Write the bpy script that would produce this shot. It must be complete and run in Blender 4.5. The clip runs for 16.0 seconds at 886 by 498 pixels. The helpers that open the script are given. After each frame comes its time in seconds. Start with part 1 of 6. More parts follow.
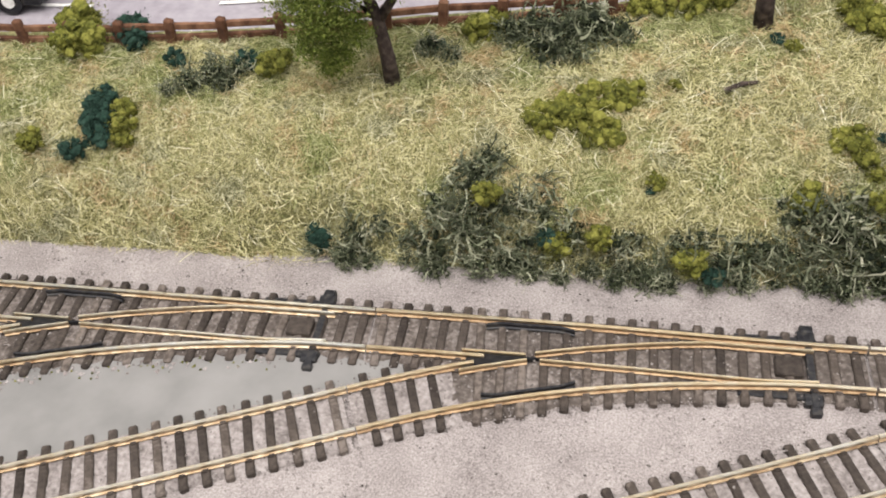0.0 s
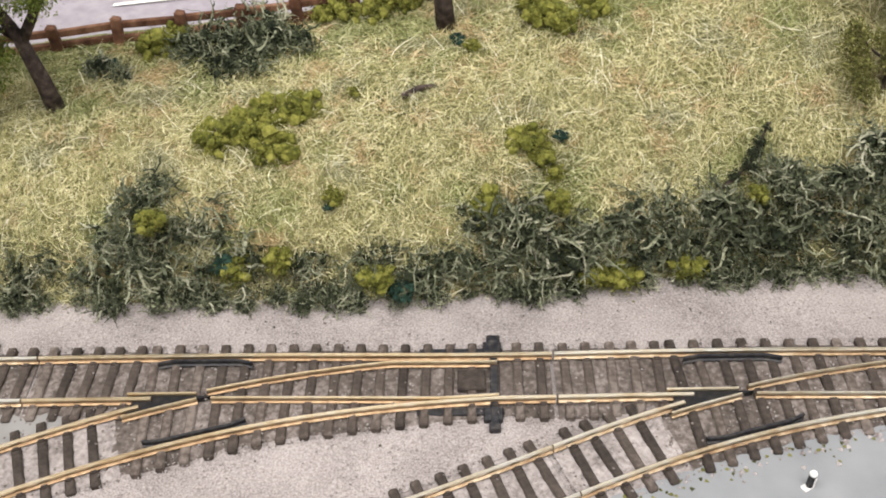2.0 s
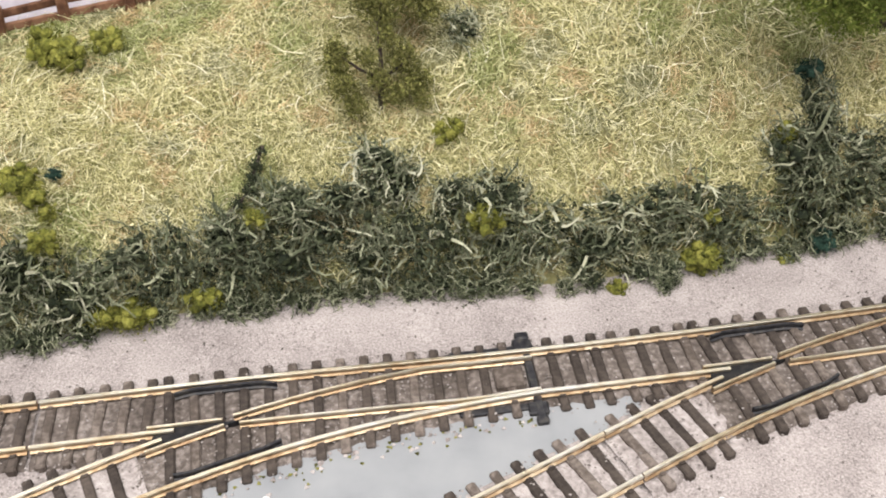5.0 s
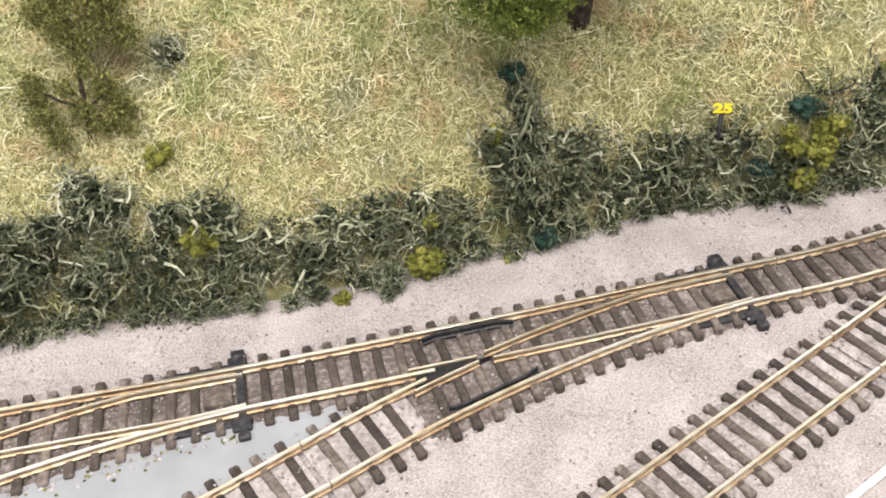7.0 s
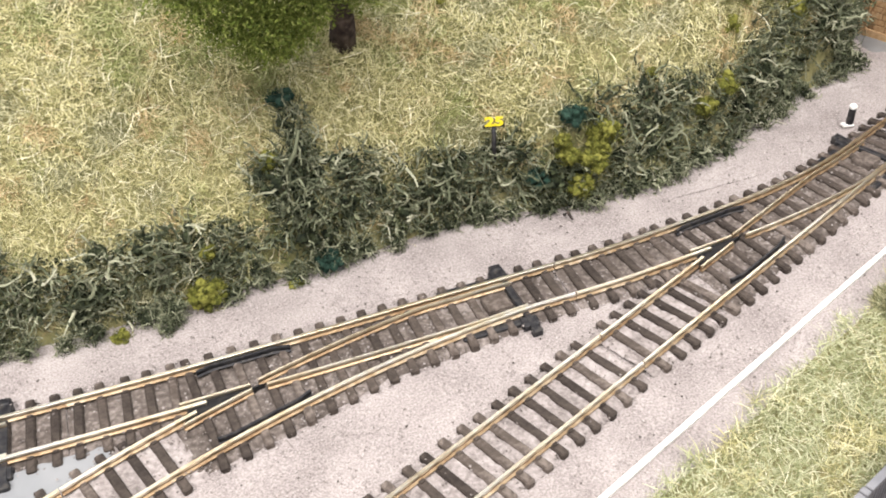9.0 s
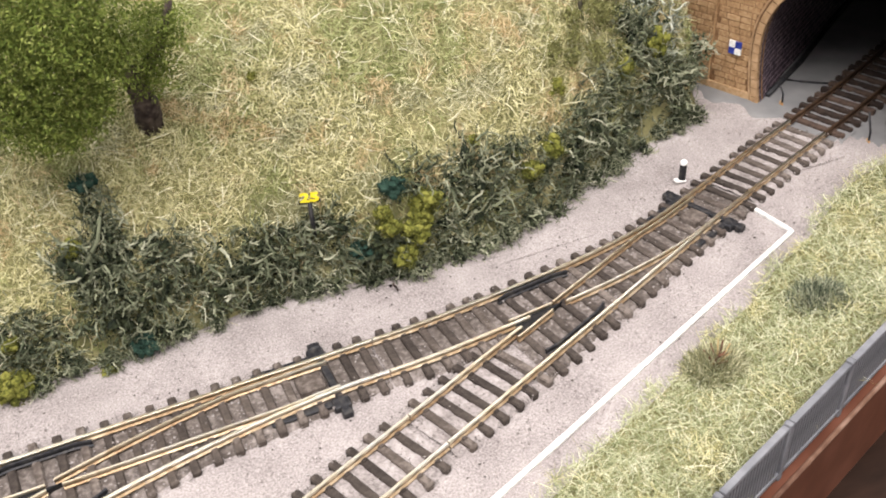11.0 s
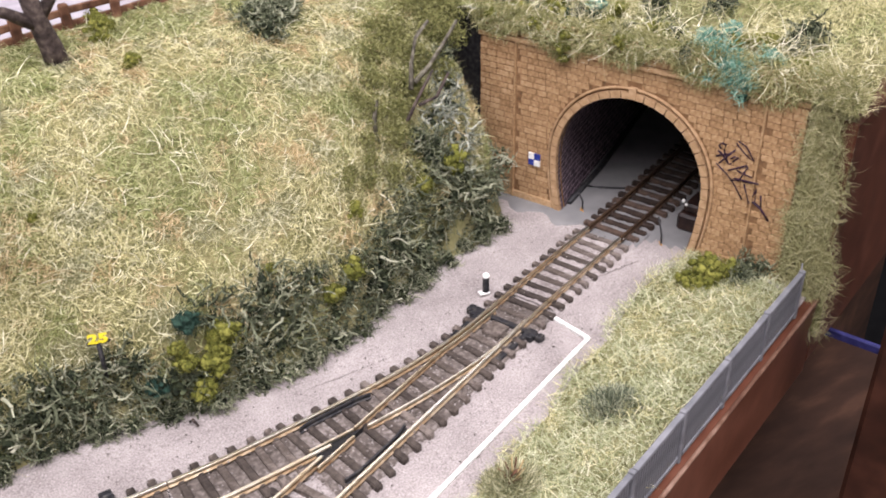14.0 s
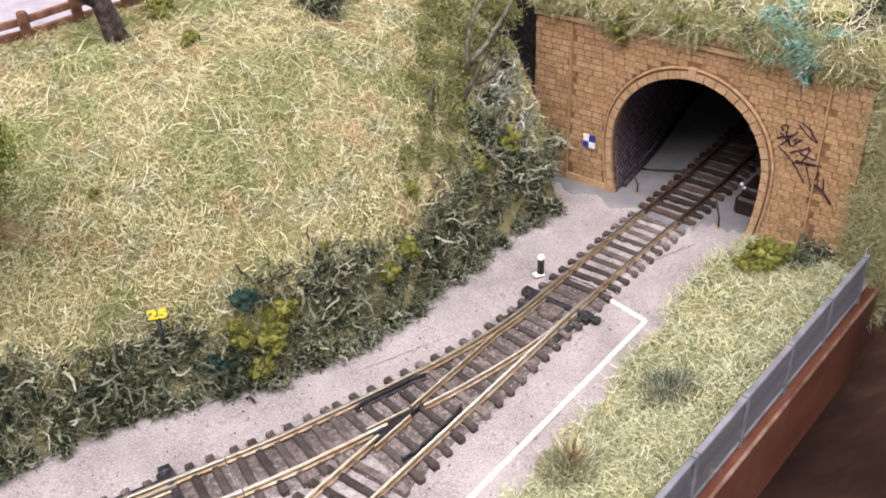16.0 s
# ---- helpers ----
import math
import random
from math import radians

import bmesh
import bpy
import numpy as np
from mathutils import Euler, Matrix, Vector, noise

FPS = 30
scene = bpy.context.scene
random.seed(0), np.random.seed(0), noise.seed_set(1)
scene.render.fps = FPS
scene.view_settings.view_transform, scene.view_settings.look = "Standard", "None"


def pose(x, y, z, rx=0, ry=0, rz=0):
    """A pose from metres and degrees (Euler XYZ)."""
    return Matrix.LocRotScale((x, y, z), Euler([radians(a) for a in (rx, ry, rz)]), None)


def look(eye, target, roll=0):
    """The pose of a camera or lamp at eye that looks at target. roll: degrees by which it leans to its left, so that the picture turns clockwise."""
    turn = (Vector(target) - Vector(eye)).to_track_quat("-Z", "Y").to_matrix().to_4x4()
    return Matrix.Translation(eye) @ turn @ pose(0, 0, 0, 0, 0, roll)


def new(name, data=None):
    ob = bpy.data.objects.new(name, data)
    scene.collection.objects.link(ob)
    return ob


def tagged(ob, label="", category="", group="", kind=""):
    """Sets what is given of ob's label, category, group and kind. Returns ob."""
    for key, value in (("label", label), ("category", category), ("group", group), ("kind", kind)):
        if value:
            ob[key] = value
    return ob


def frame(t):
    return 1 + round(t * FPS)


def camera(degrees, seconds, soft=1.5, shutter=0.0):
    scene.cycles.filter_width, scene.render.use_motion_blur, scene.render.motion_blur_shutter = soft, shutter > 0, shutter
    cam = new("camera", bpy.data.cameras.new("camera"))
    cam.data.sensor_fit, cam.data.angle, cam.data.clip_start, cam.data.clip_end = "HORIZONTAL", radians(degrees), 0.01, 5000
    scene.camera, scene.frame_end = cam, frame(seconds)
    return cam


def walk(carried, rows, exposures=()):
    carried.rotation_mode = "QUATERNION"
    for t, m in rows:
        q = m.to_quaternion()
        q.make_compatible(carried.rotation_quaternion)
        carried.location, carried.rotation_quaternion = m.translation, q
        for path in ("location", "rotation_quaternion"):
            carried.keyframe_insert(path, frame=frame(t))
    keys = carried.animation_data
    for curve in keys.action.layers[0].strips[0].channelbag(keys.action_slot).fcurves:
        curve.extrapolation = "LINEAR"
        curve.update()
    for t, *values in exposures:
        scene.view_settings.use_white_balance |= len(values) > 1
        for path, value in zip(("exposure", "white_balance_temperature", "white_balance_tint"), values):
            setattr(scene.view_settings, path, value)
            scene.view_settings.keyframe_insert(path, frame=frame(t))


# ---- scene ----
cam = camera(48.80, 16.0, soft=1.9, shutter=0.0)


def eye(x, y, z, yaw, pitch, roll):
    return pose(x, y, z, 0, 0, yaw) @ pose(0, 0, 0, 90 + pitch) @ pose(0, 0, 0, 0, 0, roll)


PATH = [
    (0, 0.0191, -0.2149, 0.2623, 11.63, -43.75, -5.36),
    (0.5, 0.0403, -0.2074, 0.2574, 10.43, -43.39, -5.80),
    (1, 0.0575, -0.2054, 0.2535, 6.87, -43.23, -4.76),
    (1.5, 0.0695, -0.2017, 0.2503, 4.78, -43.27, -4.26),
    (2, 0.0877, -0.1926, 0.2458, 2.17, -43.48, -3.40),
    (2.5, 0.1079, -0.1905, 0.2402, -1.45, -42.83, -2.05),
    (3, 0.1302, -0.1901, 0.2339, -3.47, -42.39, -1.56),
    (3.5, 0.1528, -0.1932, 0.2305, -5.71, -41.56, -0.97),
    (4, 0.1680, -0.1981, 0.2285, -6.93, -41.01, -0.52),
    (4.2, 0.1761, -0.1991, 0.2266, -7.17, -40.62, -0.79),
    (6.3, 0.2657, -0.2160, 0.2284, -7.98, -39.64, -3.92),
    (6.5, 0.2736, -0.2195, 0.2264, -9.01, -39.22, -3.84),
    (7, 0.2834, -0.2184, 0.2287, -11.87, -39.67, -3.10),
    (7.5, 0.2932, -0.2202, 0.2287, -14.07, -39.53, -3.02),
    (8, 0.3045, -0.2251, 0.2278, -15.17, -38.84, -3.17),
    (8.5, 0.3168, -0.2297, 0.2264, -16.80, -38.27, -3.12),
    (9, 0.3270, -0.2339, 0.2246, -18.51, -38.15, -3.06),
    (9.5, 0.3344, -0.2361, 0.2267, -19.92, -37.74, -2.84),
    (9.7, 0.3392, -0.2359, 0.2280, -20.61, -37.30, -2.77),
    (11.8, 0.3933, -0.2442, 0.2432, -23.32, -36.56, -3.31),
    (12, 0.3950, -0.2454, 0.2457, -24.34, -35.68, -3.03),
    (12.5, 0.3983, -0.2467, 0.2483, -27.24, -33.68, -2.04),
    (13, 0.4024, -0.2468, 0.2489, -29.34, -33.10, -1.55),
    (13.5, 0.4059, -0.2472, 0.2482, -30.49, -32.41, -1.36),
    (14, 0.4064, -0.2481, 0.2481, -31.13, -32.15, -1.20),
    (14.5, 0.4039, -0.2492, 0.2465, -31.02, -32.40, -1.23),
    (15, 0.4005, -0.2472, 0.2447, -30.42, -32.48, -1.45),
    (15.5, 0.3985, -0.2444, 0.2457, -29.46, -32.68, -1.53),
    (16, 0.4000, -0.2435, 0.2443, -28.55, -32.81, -2.00),
]
EXPOSURE = [(0, 0.0, 6450, 12), (4.2, 0.22, 6450, 12), (6.3, 0.42, 6450, 13), (9.7, 0.51, 6450, 13), (12, 0.48, 6420, 17), (13, 0.48, 6230, 20), (16, 0.49, 6190, 22)]
walk(cam, [(row[0], eye(*row[1:])) for row in PATH], EXPOSURE)

# ---- light of the room ----
world = bpy.data.worlds.new("room_air")
scene.world = world
world.use_nodes = True
world.node_tree.nodes["Background"].inputs[0].default_value = (1.0, 0.985, 0.965, 1)
world.node_tree.nodes["Background"].inputs[1].default_value = 0.36


def strip_light(name, x, y, z, sx, sy, watts, colour, aim):
    data = bpy.data.lights.new(name, "AREA")
    data.shape, data.size, data.size_y, data.energy, data.color = "RECTANGLE", sx, sy, watts, colour
    ob = new(name, data)
    ob.matrix_world = look((x, y, z), aim)
    return ob


strip_light("ceiling_lamp", 0.0, -0.65, 1.7, 2.6, 1.3, 76, (1.0, 0.965, 0.92), (0.25, 0.05, 0))
strip_light("ceiling_lamp", 0.3, 2.3, 1.72, 4.2, 0.8, 27, (1.0, 0.975, 0.94), (0.3, 0.0, 0))
strip_light("ceiling_lamp", 2.7, 2.0, 1.48, 3.2, 0.9, 26, (1.0, 0.975, 0.94), (0.45, 0.0, 0))


# ---- materials ----
def mat(name, colours, scale=400.0, rough=0.8, metal=0.0, bump=0.0, bump_scale=900.0, detail=6.0, island=0.0, per_object=0.0, big=0.0, spec=0.3, stretch=None, big_at=0.09):
    """Ramp of colours over noise of two sizes; island or object randomness shifts along the ramp."""
    m = bpy.data.materials.new(name)
    m.use_nodes = True
    nt = m.node_tree
    N, L = nt.nodes, nt.links
    b = N["Principled BSDF"]
    co = N.new("ShaderNodeTexCoord")
    src = co.outputs["Object"]
    if stretch:
        mp = N.new("ShaderNodeMapping")
        mp.inputs["Scale"].default_value = stretch
        L.new(src, mp.inputs["Vector"])
        src = mp.outputs["Vector"]
    n1 = N.new("ShaderNodeTexNoise")
    n1.inputs["Scale"].default_value, n1.inputs["Detail"].default_value = scale, detail
    L.new(src, n1.inputs["Vector"])
    val = n1.outputs["Fac"]

    def mix(a, bsock, f):
        x = N.new("ShaderNodeMix")
        x.data_type = "FLOAT"
        x.inputs["Factor"].default_value = f
        L.new(a, x.inputs["A"])
        L.new(bsock, x.inputs["B"])
        return x.outputs["Result"]

    if big:
        n2 = N.new("ShaderNodeTexNoise")
        n2.inputs["Scale"].default_value, n2.inputs["Detail"].default_value = scale * big_at, 3
        L.new(src, n2.inputs["Vector"])
        val = mix(val, n2.outputs["Fac"], big)
    if island:
        g = N.new("ShaderNodeNewGeometry")
        val = mix(val, g.outputs["Random Per Island"], island)
    if per_object:
        o = N.new("ShaderNodeObjectInfo")
        val = mix(val, o.outputs["Random"], per_object)
    r = N.new("ShaderNodeValToRGB")
    el = r.color_ramp.elements
    lo, hi = (0.12, 0.88) if (island > 0.4 or per_object > 0.4) else (0.33, 0.67)
    for k, c in enumerate(colours):
        p = lo + (hi - lo) * k / max(1, len(colours) - 1)
        e = el[k] if k < 2 else el.new(p)
        e.position, e.color = p, (*c, 1)
    L.new(val, r.inputs["Fac"])
    L.new(r.outputs["Color"], b.inputs["Base Color"])
    b.inputs["Roughness"].default_value, b.inputs["Metallic"].default_value = rough, metal
    b.inputs["Specular IOR Level"].default_value = spec
    if bump:
        nb = N.new("ShaderNodeTexNoise")
        nb.inputs["Scale"].default_value, nb.inputs["Detail"].default_value = bump_scale, 5
        L.new(src, nb.inputs["Vector"])
        bp = N.new("ShaderNodeBump")
        bp.inputs["Strength"].default_value, bp.inputs["Distance"].default_value = bump, 0.0006
        L.new(nb.outputs["Fac"], bp.inputs["Height"])
        L.new(bp.outputs["Normal"], b.inputs["Normal"])
    return m


M_GRAVEL = mat("gravel_card", [(0.185, 0.160, 0.153), (0.335, 0.298, 0.285), (0.48, 0.437, 0.418)], 1500, 0.95, bump=1.0, bump_scale=1700, big=0.35, big_at=0.03)
M_BALLAST = mat("ballast", [(0.045, 0.036, 0.030), (0.125, 0.104, 0.091), (0.30, 0.262, 0.24)], 500, 0.95, bump=1.0, bump_scale=1500, big=0.45)
M_BALLAST_PALE = mat("pale_ballast", [(0.150, 0.130, 0.121), (0.31, 0.275, 0.262), (0.46, 0.42, 0.403)], 700, 0.95, bump=1.0, bump_scale=1500, big=0.45)
M_STONE = mat("gravel_stones", [(0.11, 0.094, 0.086), (0.21, 0.185, 0.172), (0.35, 0.32, 0.303)], 500, 0.95, island=0.8)
M_PAINT = mat("grey_paint", [(0.180, 0.189, 0.200), (0.222, 0.231, 0.240), (0.258, 0.266, 0.273)], 60, 0.7, bump=0.15, bump_scale=300, big=0.4)
M_WORNPAINT = mat("worn_grey_paint", [(0.16, 0.157, 0.15), (0.23, 0.223, 0.214), (0.29, 0.28, 0.27)], 45, 0.45, bump=0.15, bump_scale=300, big=0.5)
M_SLEEPER = mat("sleeper_plastic", [(0.024, 0.018, 0.015), (0.052, 0.041, 0.034), (0.082, 0.065, 0.054), (0.18, 0.150, 0.130)], 520, 0.8, bump=0.8, bump_scale=1500, per_object=0.25, big=0.45)
# Darker copy of the sleeper brown; the tunnel's shade is put into it.
M_SLEEPER_SHADED = mat("shaded_sleeper", [(0.018, 0.011, 0.008), (0.038, 0.024, 0.017), (0.080, 0.052, 0.038)], 420, 0.8, bump=0.5, bump_scale=1500, per_object=0.35)
M_BLACK = mat("black_plastic", [(0.009, 0.009, 0.011), (0.022, 0.022, 0.025), (0.048, 0.044, 0.040)], 500, 0.5, bump=0.2)
M_JET = mat("jet_black_plastic", [(0.004, 0.004, 0.005), (0.009, 0.009, 0.010), (0.020, 0.018, 0.017)], 500, 0.7, bump=0.3)
M_RAILTOP = mat("rail_head_metal", [(0.68, 0.50, 0.29), (0.89, 0.78, 0.58), (0.93, 0.87, 0.73), (0.95, 0.92, 0.85)], 260, 0.35, metal=1.0, big=0.6)
M_RAILSIDE = mat("rail_side_rust", [(0.17, 0.095, 0.045), (0.36, 0.26, 0.155), (0.58, 0.49, 0.36)], 320, 0.42, metal=0.5, big=0.5)
M_RAILTAN = mat("rail_side_tan", [(0.17, 0.105, 0.052), (0.32, 0.21, 0.115), (0.48, 0.35, 0.21)], 320, 0.45, metal=0.4, big=0.4)
M_RAILTOPTAN = mat("rail_head_brass", [(0.70, 0.52, 0.30), (0.86, 0.70, 0.46), (0.92, 0.82, 0.63)], 260, 0.38, metal=1.0, big=0.5)
RAIL_LOOK = [M_RAILTAN, M_RAILTOPTAN]
# Rust brown, taken darker to hold the tunnel's shade as well.
M_RUST_SHADED = mat("shaded_tunnel_rust", [(0.028, 0.016, 0.010), (0.058, 0.033, 0.019), (0.115, 0.068, 0.038)], 320, 0.6, metal=0.2, big=0.4)
M_SOIL = mat("hill_turf", [(0.085, 0.088, 0.032), (0.185, 0.175, 0.076), (0.32, 0.285, 0.14)], 260, 0.95, bump=0.8, bump_scale=900, big=0.5)
M_GRASS = mat("static_grass", [(0.145, 0.141, 0.050), (0.35, 0.332, 0.145), (0.545, 0.505, 0.255), (0.77, 0.72, 0.45)], 220, 0.75, island=0.85)
M_TWIG = mat("shrub_fibre", [(0.018, 0.023, 0.011), (0.057, 0.067, 0.037), (0.135, 0.148, 0.089), (0.25, 0.258, 0.170), (0.47, 0.46, 0.345)], 200, 0.85, island=0.68, per_object=0.22)
M_LICHEN = mat("pale_lichen", [(0.045, 0.055, 0.035), (0.14, 0.158, 0.114), (0.29, 0.305, 0.24), (0.54, 0.545, 0.45)], 200, 0.85, island=0.7)
# Near black: the deep shade between twigs, painted onto the inner lump.
M_CORE = mat("shrub_gap_shade", [(0.006, 0.010, 0.005), (0.016, 0.022, 0.010), (0.045, 0.055, 0.024)], 400, 0.95, bump=1.0, bump_scale=700)
M_FLAKE = mat("leaf_flake", [(0.006, 0.010, 0.004), (0.026, 0.034, 0.015), (0.085, 0.100, 0.050), (0.27, 0.28, 0.175)], 200, 0.9, island=0.75, per_object=0.42)
M_MOSS = mat("moss_foam", [(0.050, 0.056, 0.008), (0.125, 0.130, 0.020), (0.24, 0.235, 0.05)], 700, 0.95, bump=1.0, bump_scale=1500, island=0.3)
M_DARKFOAM = mat("dark_green_foam", [(0.007, 0.023, 0.015), (0.015, 0.043, 0.029), (0.032, 0.070, 0.050)], 700, 0.95, bump=1.0, bump_scale=1500, island=0.3)
M_TEAL = mat("turquoise_foam", [(0.055, 0.145, 0.100), (0.12, 0.25, 0.18), (0.28, 0.40, 0.31)], 700, 0.95, bump=1.0, bump_scale=1500, island=0.3)
M_BRICK = mat("sandy_brick", [(0.250, 0.143, 0.066), (0.385, 0.238, 0.118), (0.50, 0.335, 0.185)], 650, 0.85, bump=0.9, bump_scale=1500, per_object=0.15, big=0.3, big_at=0.12)
M_BRICKJ = mat("sandy_brick_field", [(0.250, 0.143, 0.066), (0.385, 0.238, 0.118), (0.50, 0.335, 0.185)], 650, 0.85, bump=0.9, bump_scale=1500, island=0.15, big=0.3, big_at=0.12)
M_RING = mat("arch_stone", [(0.27, 0.165, 0.084), (0.39, 0.248, 0.132), (0.50, 0.335, 0.195)], 300, 0.8, bump=0.5, bump_scale=1500, big=0.3)
M_MORTAR = mat("mortar", [(0.125, 0.068, 0.031), (0.195, 0.108, 0.050), (0.27, 0.155, 0.075)], 300, 0.95, bump=0.5)


def brick_paper(name, along):
    """Printed brick paper: dark purple bricks with paler joints, running along a level direction."""
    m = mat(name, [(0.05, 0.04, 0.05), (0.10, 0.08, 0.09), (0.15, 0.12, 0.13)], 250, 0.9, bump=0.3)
    N, L = m.node_tree.nodes, m.node_tree.links
    co, dot, sep, com, br_, mx = (N.new("ShaderNode" + k) for k in ("TexCoord", "VectorMath", "SeparateXYZ", "CombineXYZ", "TexBrick", "Mix"))
    dot.operation = "DOT_PRODUCT"
    dot.inputs[1].default_value = along
    L.new(co.outputs["Object"], dot.inputs[0])
    L.new(co.outputs["Object"], sep.inputs[0])
    L.new(dot.outputs["Value"], com.inputs["X"])
    L.new(sep.outputs["Z"], com.inputs["Y"])
    L.new(com.outputs["Vector"], br_.inputs["Vector"])
    for key, v in (("Scale", 1.0), ("Mortar Size", 0.00028), ("Brick Width", 0.0062), ("Row Height", 0.0026)):
        br_.inputs[key].default_value = v
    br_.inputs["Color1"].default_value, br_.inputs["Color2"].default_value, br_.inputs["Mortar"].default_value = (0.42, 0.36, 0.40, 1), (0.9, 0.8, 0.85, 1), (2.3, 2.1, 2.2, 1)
    mx.data_type, mx.blend_type = "RGBA", "MULTIPLY"
    mx.inputs["Factor"].default_value = 1.0
    b = N["Principled BSDF"]
    old = b.inputs["Base Color"].links[0].from_socket
    L.new(old, mx.inputs[6])
    L.new(br_.outputs["Color"], mx.inputs[7])
    L.new(mx.outputs[2], b.inputs["Base Color"])
    return m


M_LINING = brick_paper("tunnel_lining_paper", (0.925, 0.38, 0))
M_BROWN = mat("brown_gloss_paint", [(0.060, 0.021, 0.012), (0.096, 0.034, 0.019), (0.145, 0.056, 0.034)], 60, 0.42, bump=0.12, bump_scale=200, big=0.4)
M_DARKFLOOR = mat("dark_brown_shelf", [(0.016, 0.008, 0.005), (0.048, 0.023, 0.014), (0.115, 0.056, 0.033)], 90, 0.7, bump=0.3, bump_scale=150, big=0.5, stretch=(0.35, 1, 1))
M_FENCE = mat("grey_fence_plastic", [(0.105, 0.108, 0.118), (0.165, 0.168, 0.18), (0.25, 0.25, 0.262)], 120, 0.5, bump=0.2, big=0.4)
M_TFLOOR = mat("tunnel_floor_paint", [(0.14, 0.138, 0.137), (0.18, 0.178, 0.176), (0.22, 0.216, 0.21)], 80, 0.8, bump=0.2, big=0.4)
M_WHITE = mat("white_paint", [(0.62, 0.60, 0.57), (0.78, 0.77, 0.74), (0.83, 0.82, 0.80)], 400, 0.6, bump=0.2)
M_ROAD = mat("road_card", [(0.24, 0.215, 0.24), (0.30, 0.275, 0.30), (0.36, 0.335, 0.355)], 200, 0.9, bump=0.3, big=0.4)
M_WOOD = mat("fence_wood", [(0.055, 0.024, 0.013), (0.12, 0.055, 0.030), (0.22, 0.115, 0.068)], 220, 0.85, bump=0.6, bump_scale=900, per_object=0.2, stretch=(1, 1, 1))
M_BARK = mat("tree_bark", [(0.022, 0.016, 0.014), (0.055, 0.04, 0.034), (0.11, 0.085, 0.07)], 350, 0.95, bump=1.0, bump_scale=600)
M_LEAF = mat("tree_leaf_fibre", [(0.036, 0.056, 0.008), (0.088, 0.122, 0.016), (0.155, 0.190, 0.033), (0.26, 0.28, 0.085)], 120, 0.9, island=0.6, big=0.3)
M_LEAFB = mat("olive_leaf_fibre", [(0.030, 0.032, 0.007), (0.085, 0.088, 0.020), (0.17, 0.168, 0.045), (0.28, 0.265, 0.10)], 120, 0.9, island=0.6, big=0.3)
M_LEAFC = mat("soft_olive_flock", [(0.055, 0.058, 0.016), (0.125, 0.128, 0.038), (0.22, 0.218, 0.078), (0.34, 0.325, 0.155)], 120, 0.9, island=0.5, big=0.4)
M_YELLOW = mat("yellow_paint", [(0.50, 0.40, 0.01), (0.64, 0.53, 0.02), (0.72, 0.61, 0.05)], 300, 0.55)
M_BLUE = mat("blue_paint", [(0.01, 0.02, 0.14), (0.02, 0.035, 0.22), (0.03, 0.05, 0.26)], 300, 0.6)
M_INK = mat("marker_ink", [(0.02, 0.008, 0.018), (0.035, 0.015, 0.03), (0.05, 0.02, 0.04)], 300, 0.6)


# ---- building helpers ----
def mesh_of(name, verts, faces, *mats):
    me = bpy.data.meshes.new(name)
    me.from_pydata([tuple(v) for v in verts] if not isinstance(verts, np.ndarray) else verts.tolist(), [], faces if isinstance(faces, list) else faces.tolist())
    for m in mats:
        me.materials.append(m)
    me.update()
    return me


def smooth(me):
    me.polygons.foreach_set("use_smooth", [True] * len(me.polygons))
    return me


def part(name, data, material=None, parent=None, label="", m=None):
    if isinstance(data, bmesh.types.BMesh):
        me = bpy.data.meshes.new(name)
        data.to_mesh(me)
        data.free()
        data = me
    if material is not None and not data.materials:
        data.materials.append(material)
    ob = new(name, data)
    if parent is not None:
        ob.parent = parent
    if m is not None:
        ob.matrix_basis = m
    if label:
        ob["label"] = label
    return ob


def thing(name, label, category, m=None, group="", kind=""):
    ob = new(name)
    ob.empty_display_size = 0.005
    if m is not None:
        ob.matrix_basis = m
    return tagged(ob, label, category, group, kind)


def box(bm, x0, y0, z0, x1, y1, z1, bevel=0.0):
    r = bmesh.ops.create_cube(bm, size=1.0, matrix=Matrix.Translation(((x0 + x1) / 2, (y0 + y1) / 2, (z0 + z1) / 2)) @ Matrix.Diagonal((x1 - x0, y1 - y0, z1 - z0, 1)))
    if bevel:
        es = list({e for v in r["verts"] for e in v.link_edges})
        bmesh.ops.bevel(bm, geom=es, offset=bevel, segments=1, affect="EDGES")
    return bm


def box_mesh(name, x0, y0, z0, x1, y1, z1, bevel=0.0):
    bm = bmesh.new()
    box(bm, x0, y0, z0, x1, y1, z1, bevel)
    me = bpy.data.meshes.new(name)
    bm.to_mesh(me)
    bm.free()
    return me


def spline(xs, ys):
    """A smooth function through a few points (cubic Hermite with finite-difference slopes), straight beyond its ends."""
    xs, ys = np.array(xs, float), np.array(ys, float)
    d = np.diff(ys) / np.diff(xs)
    s = np.r_[d[0], (d[1:] * np.diff(xs)[:-1] + d[:-1] * np.diff(xs)[1:]) / (xs[2:] - xs[:-2]), d[-1]]

    def f(x):
        x = np.asarray(x, float)
        k = np.clip(np.searchsorted(xs, x) - 1, 0, len(xs) - 2)
        h = xs[k + 1] - xs[k]
        t = np.clip((x - xs[k]) / h, 0, 1)
        y = (2 * t**3 - 3 * t**2 + 1) * ys[k] + (t**3 - 2 * t**2 + t) * h * s[k] + (3 * t**2 - 2 * t**3) * ys[k + 1] + (t**3 - t**2) * h * s[k + 1]
        return y + np.where(x < xs[0], (x - xs[0]) * s[0], 0) + np.where(x > xs[-1], (x - xs[-1]) * s[-1], 0)

    return f


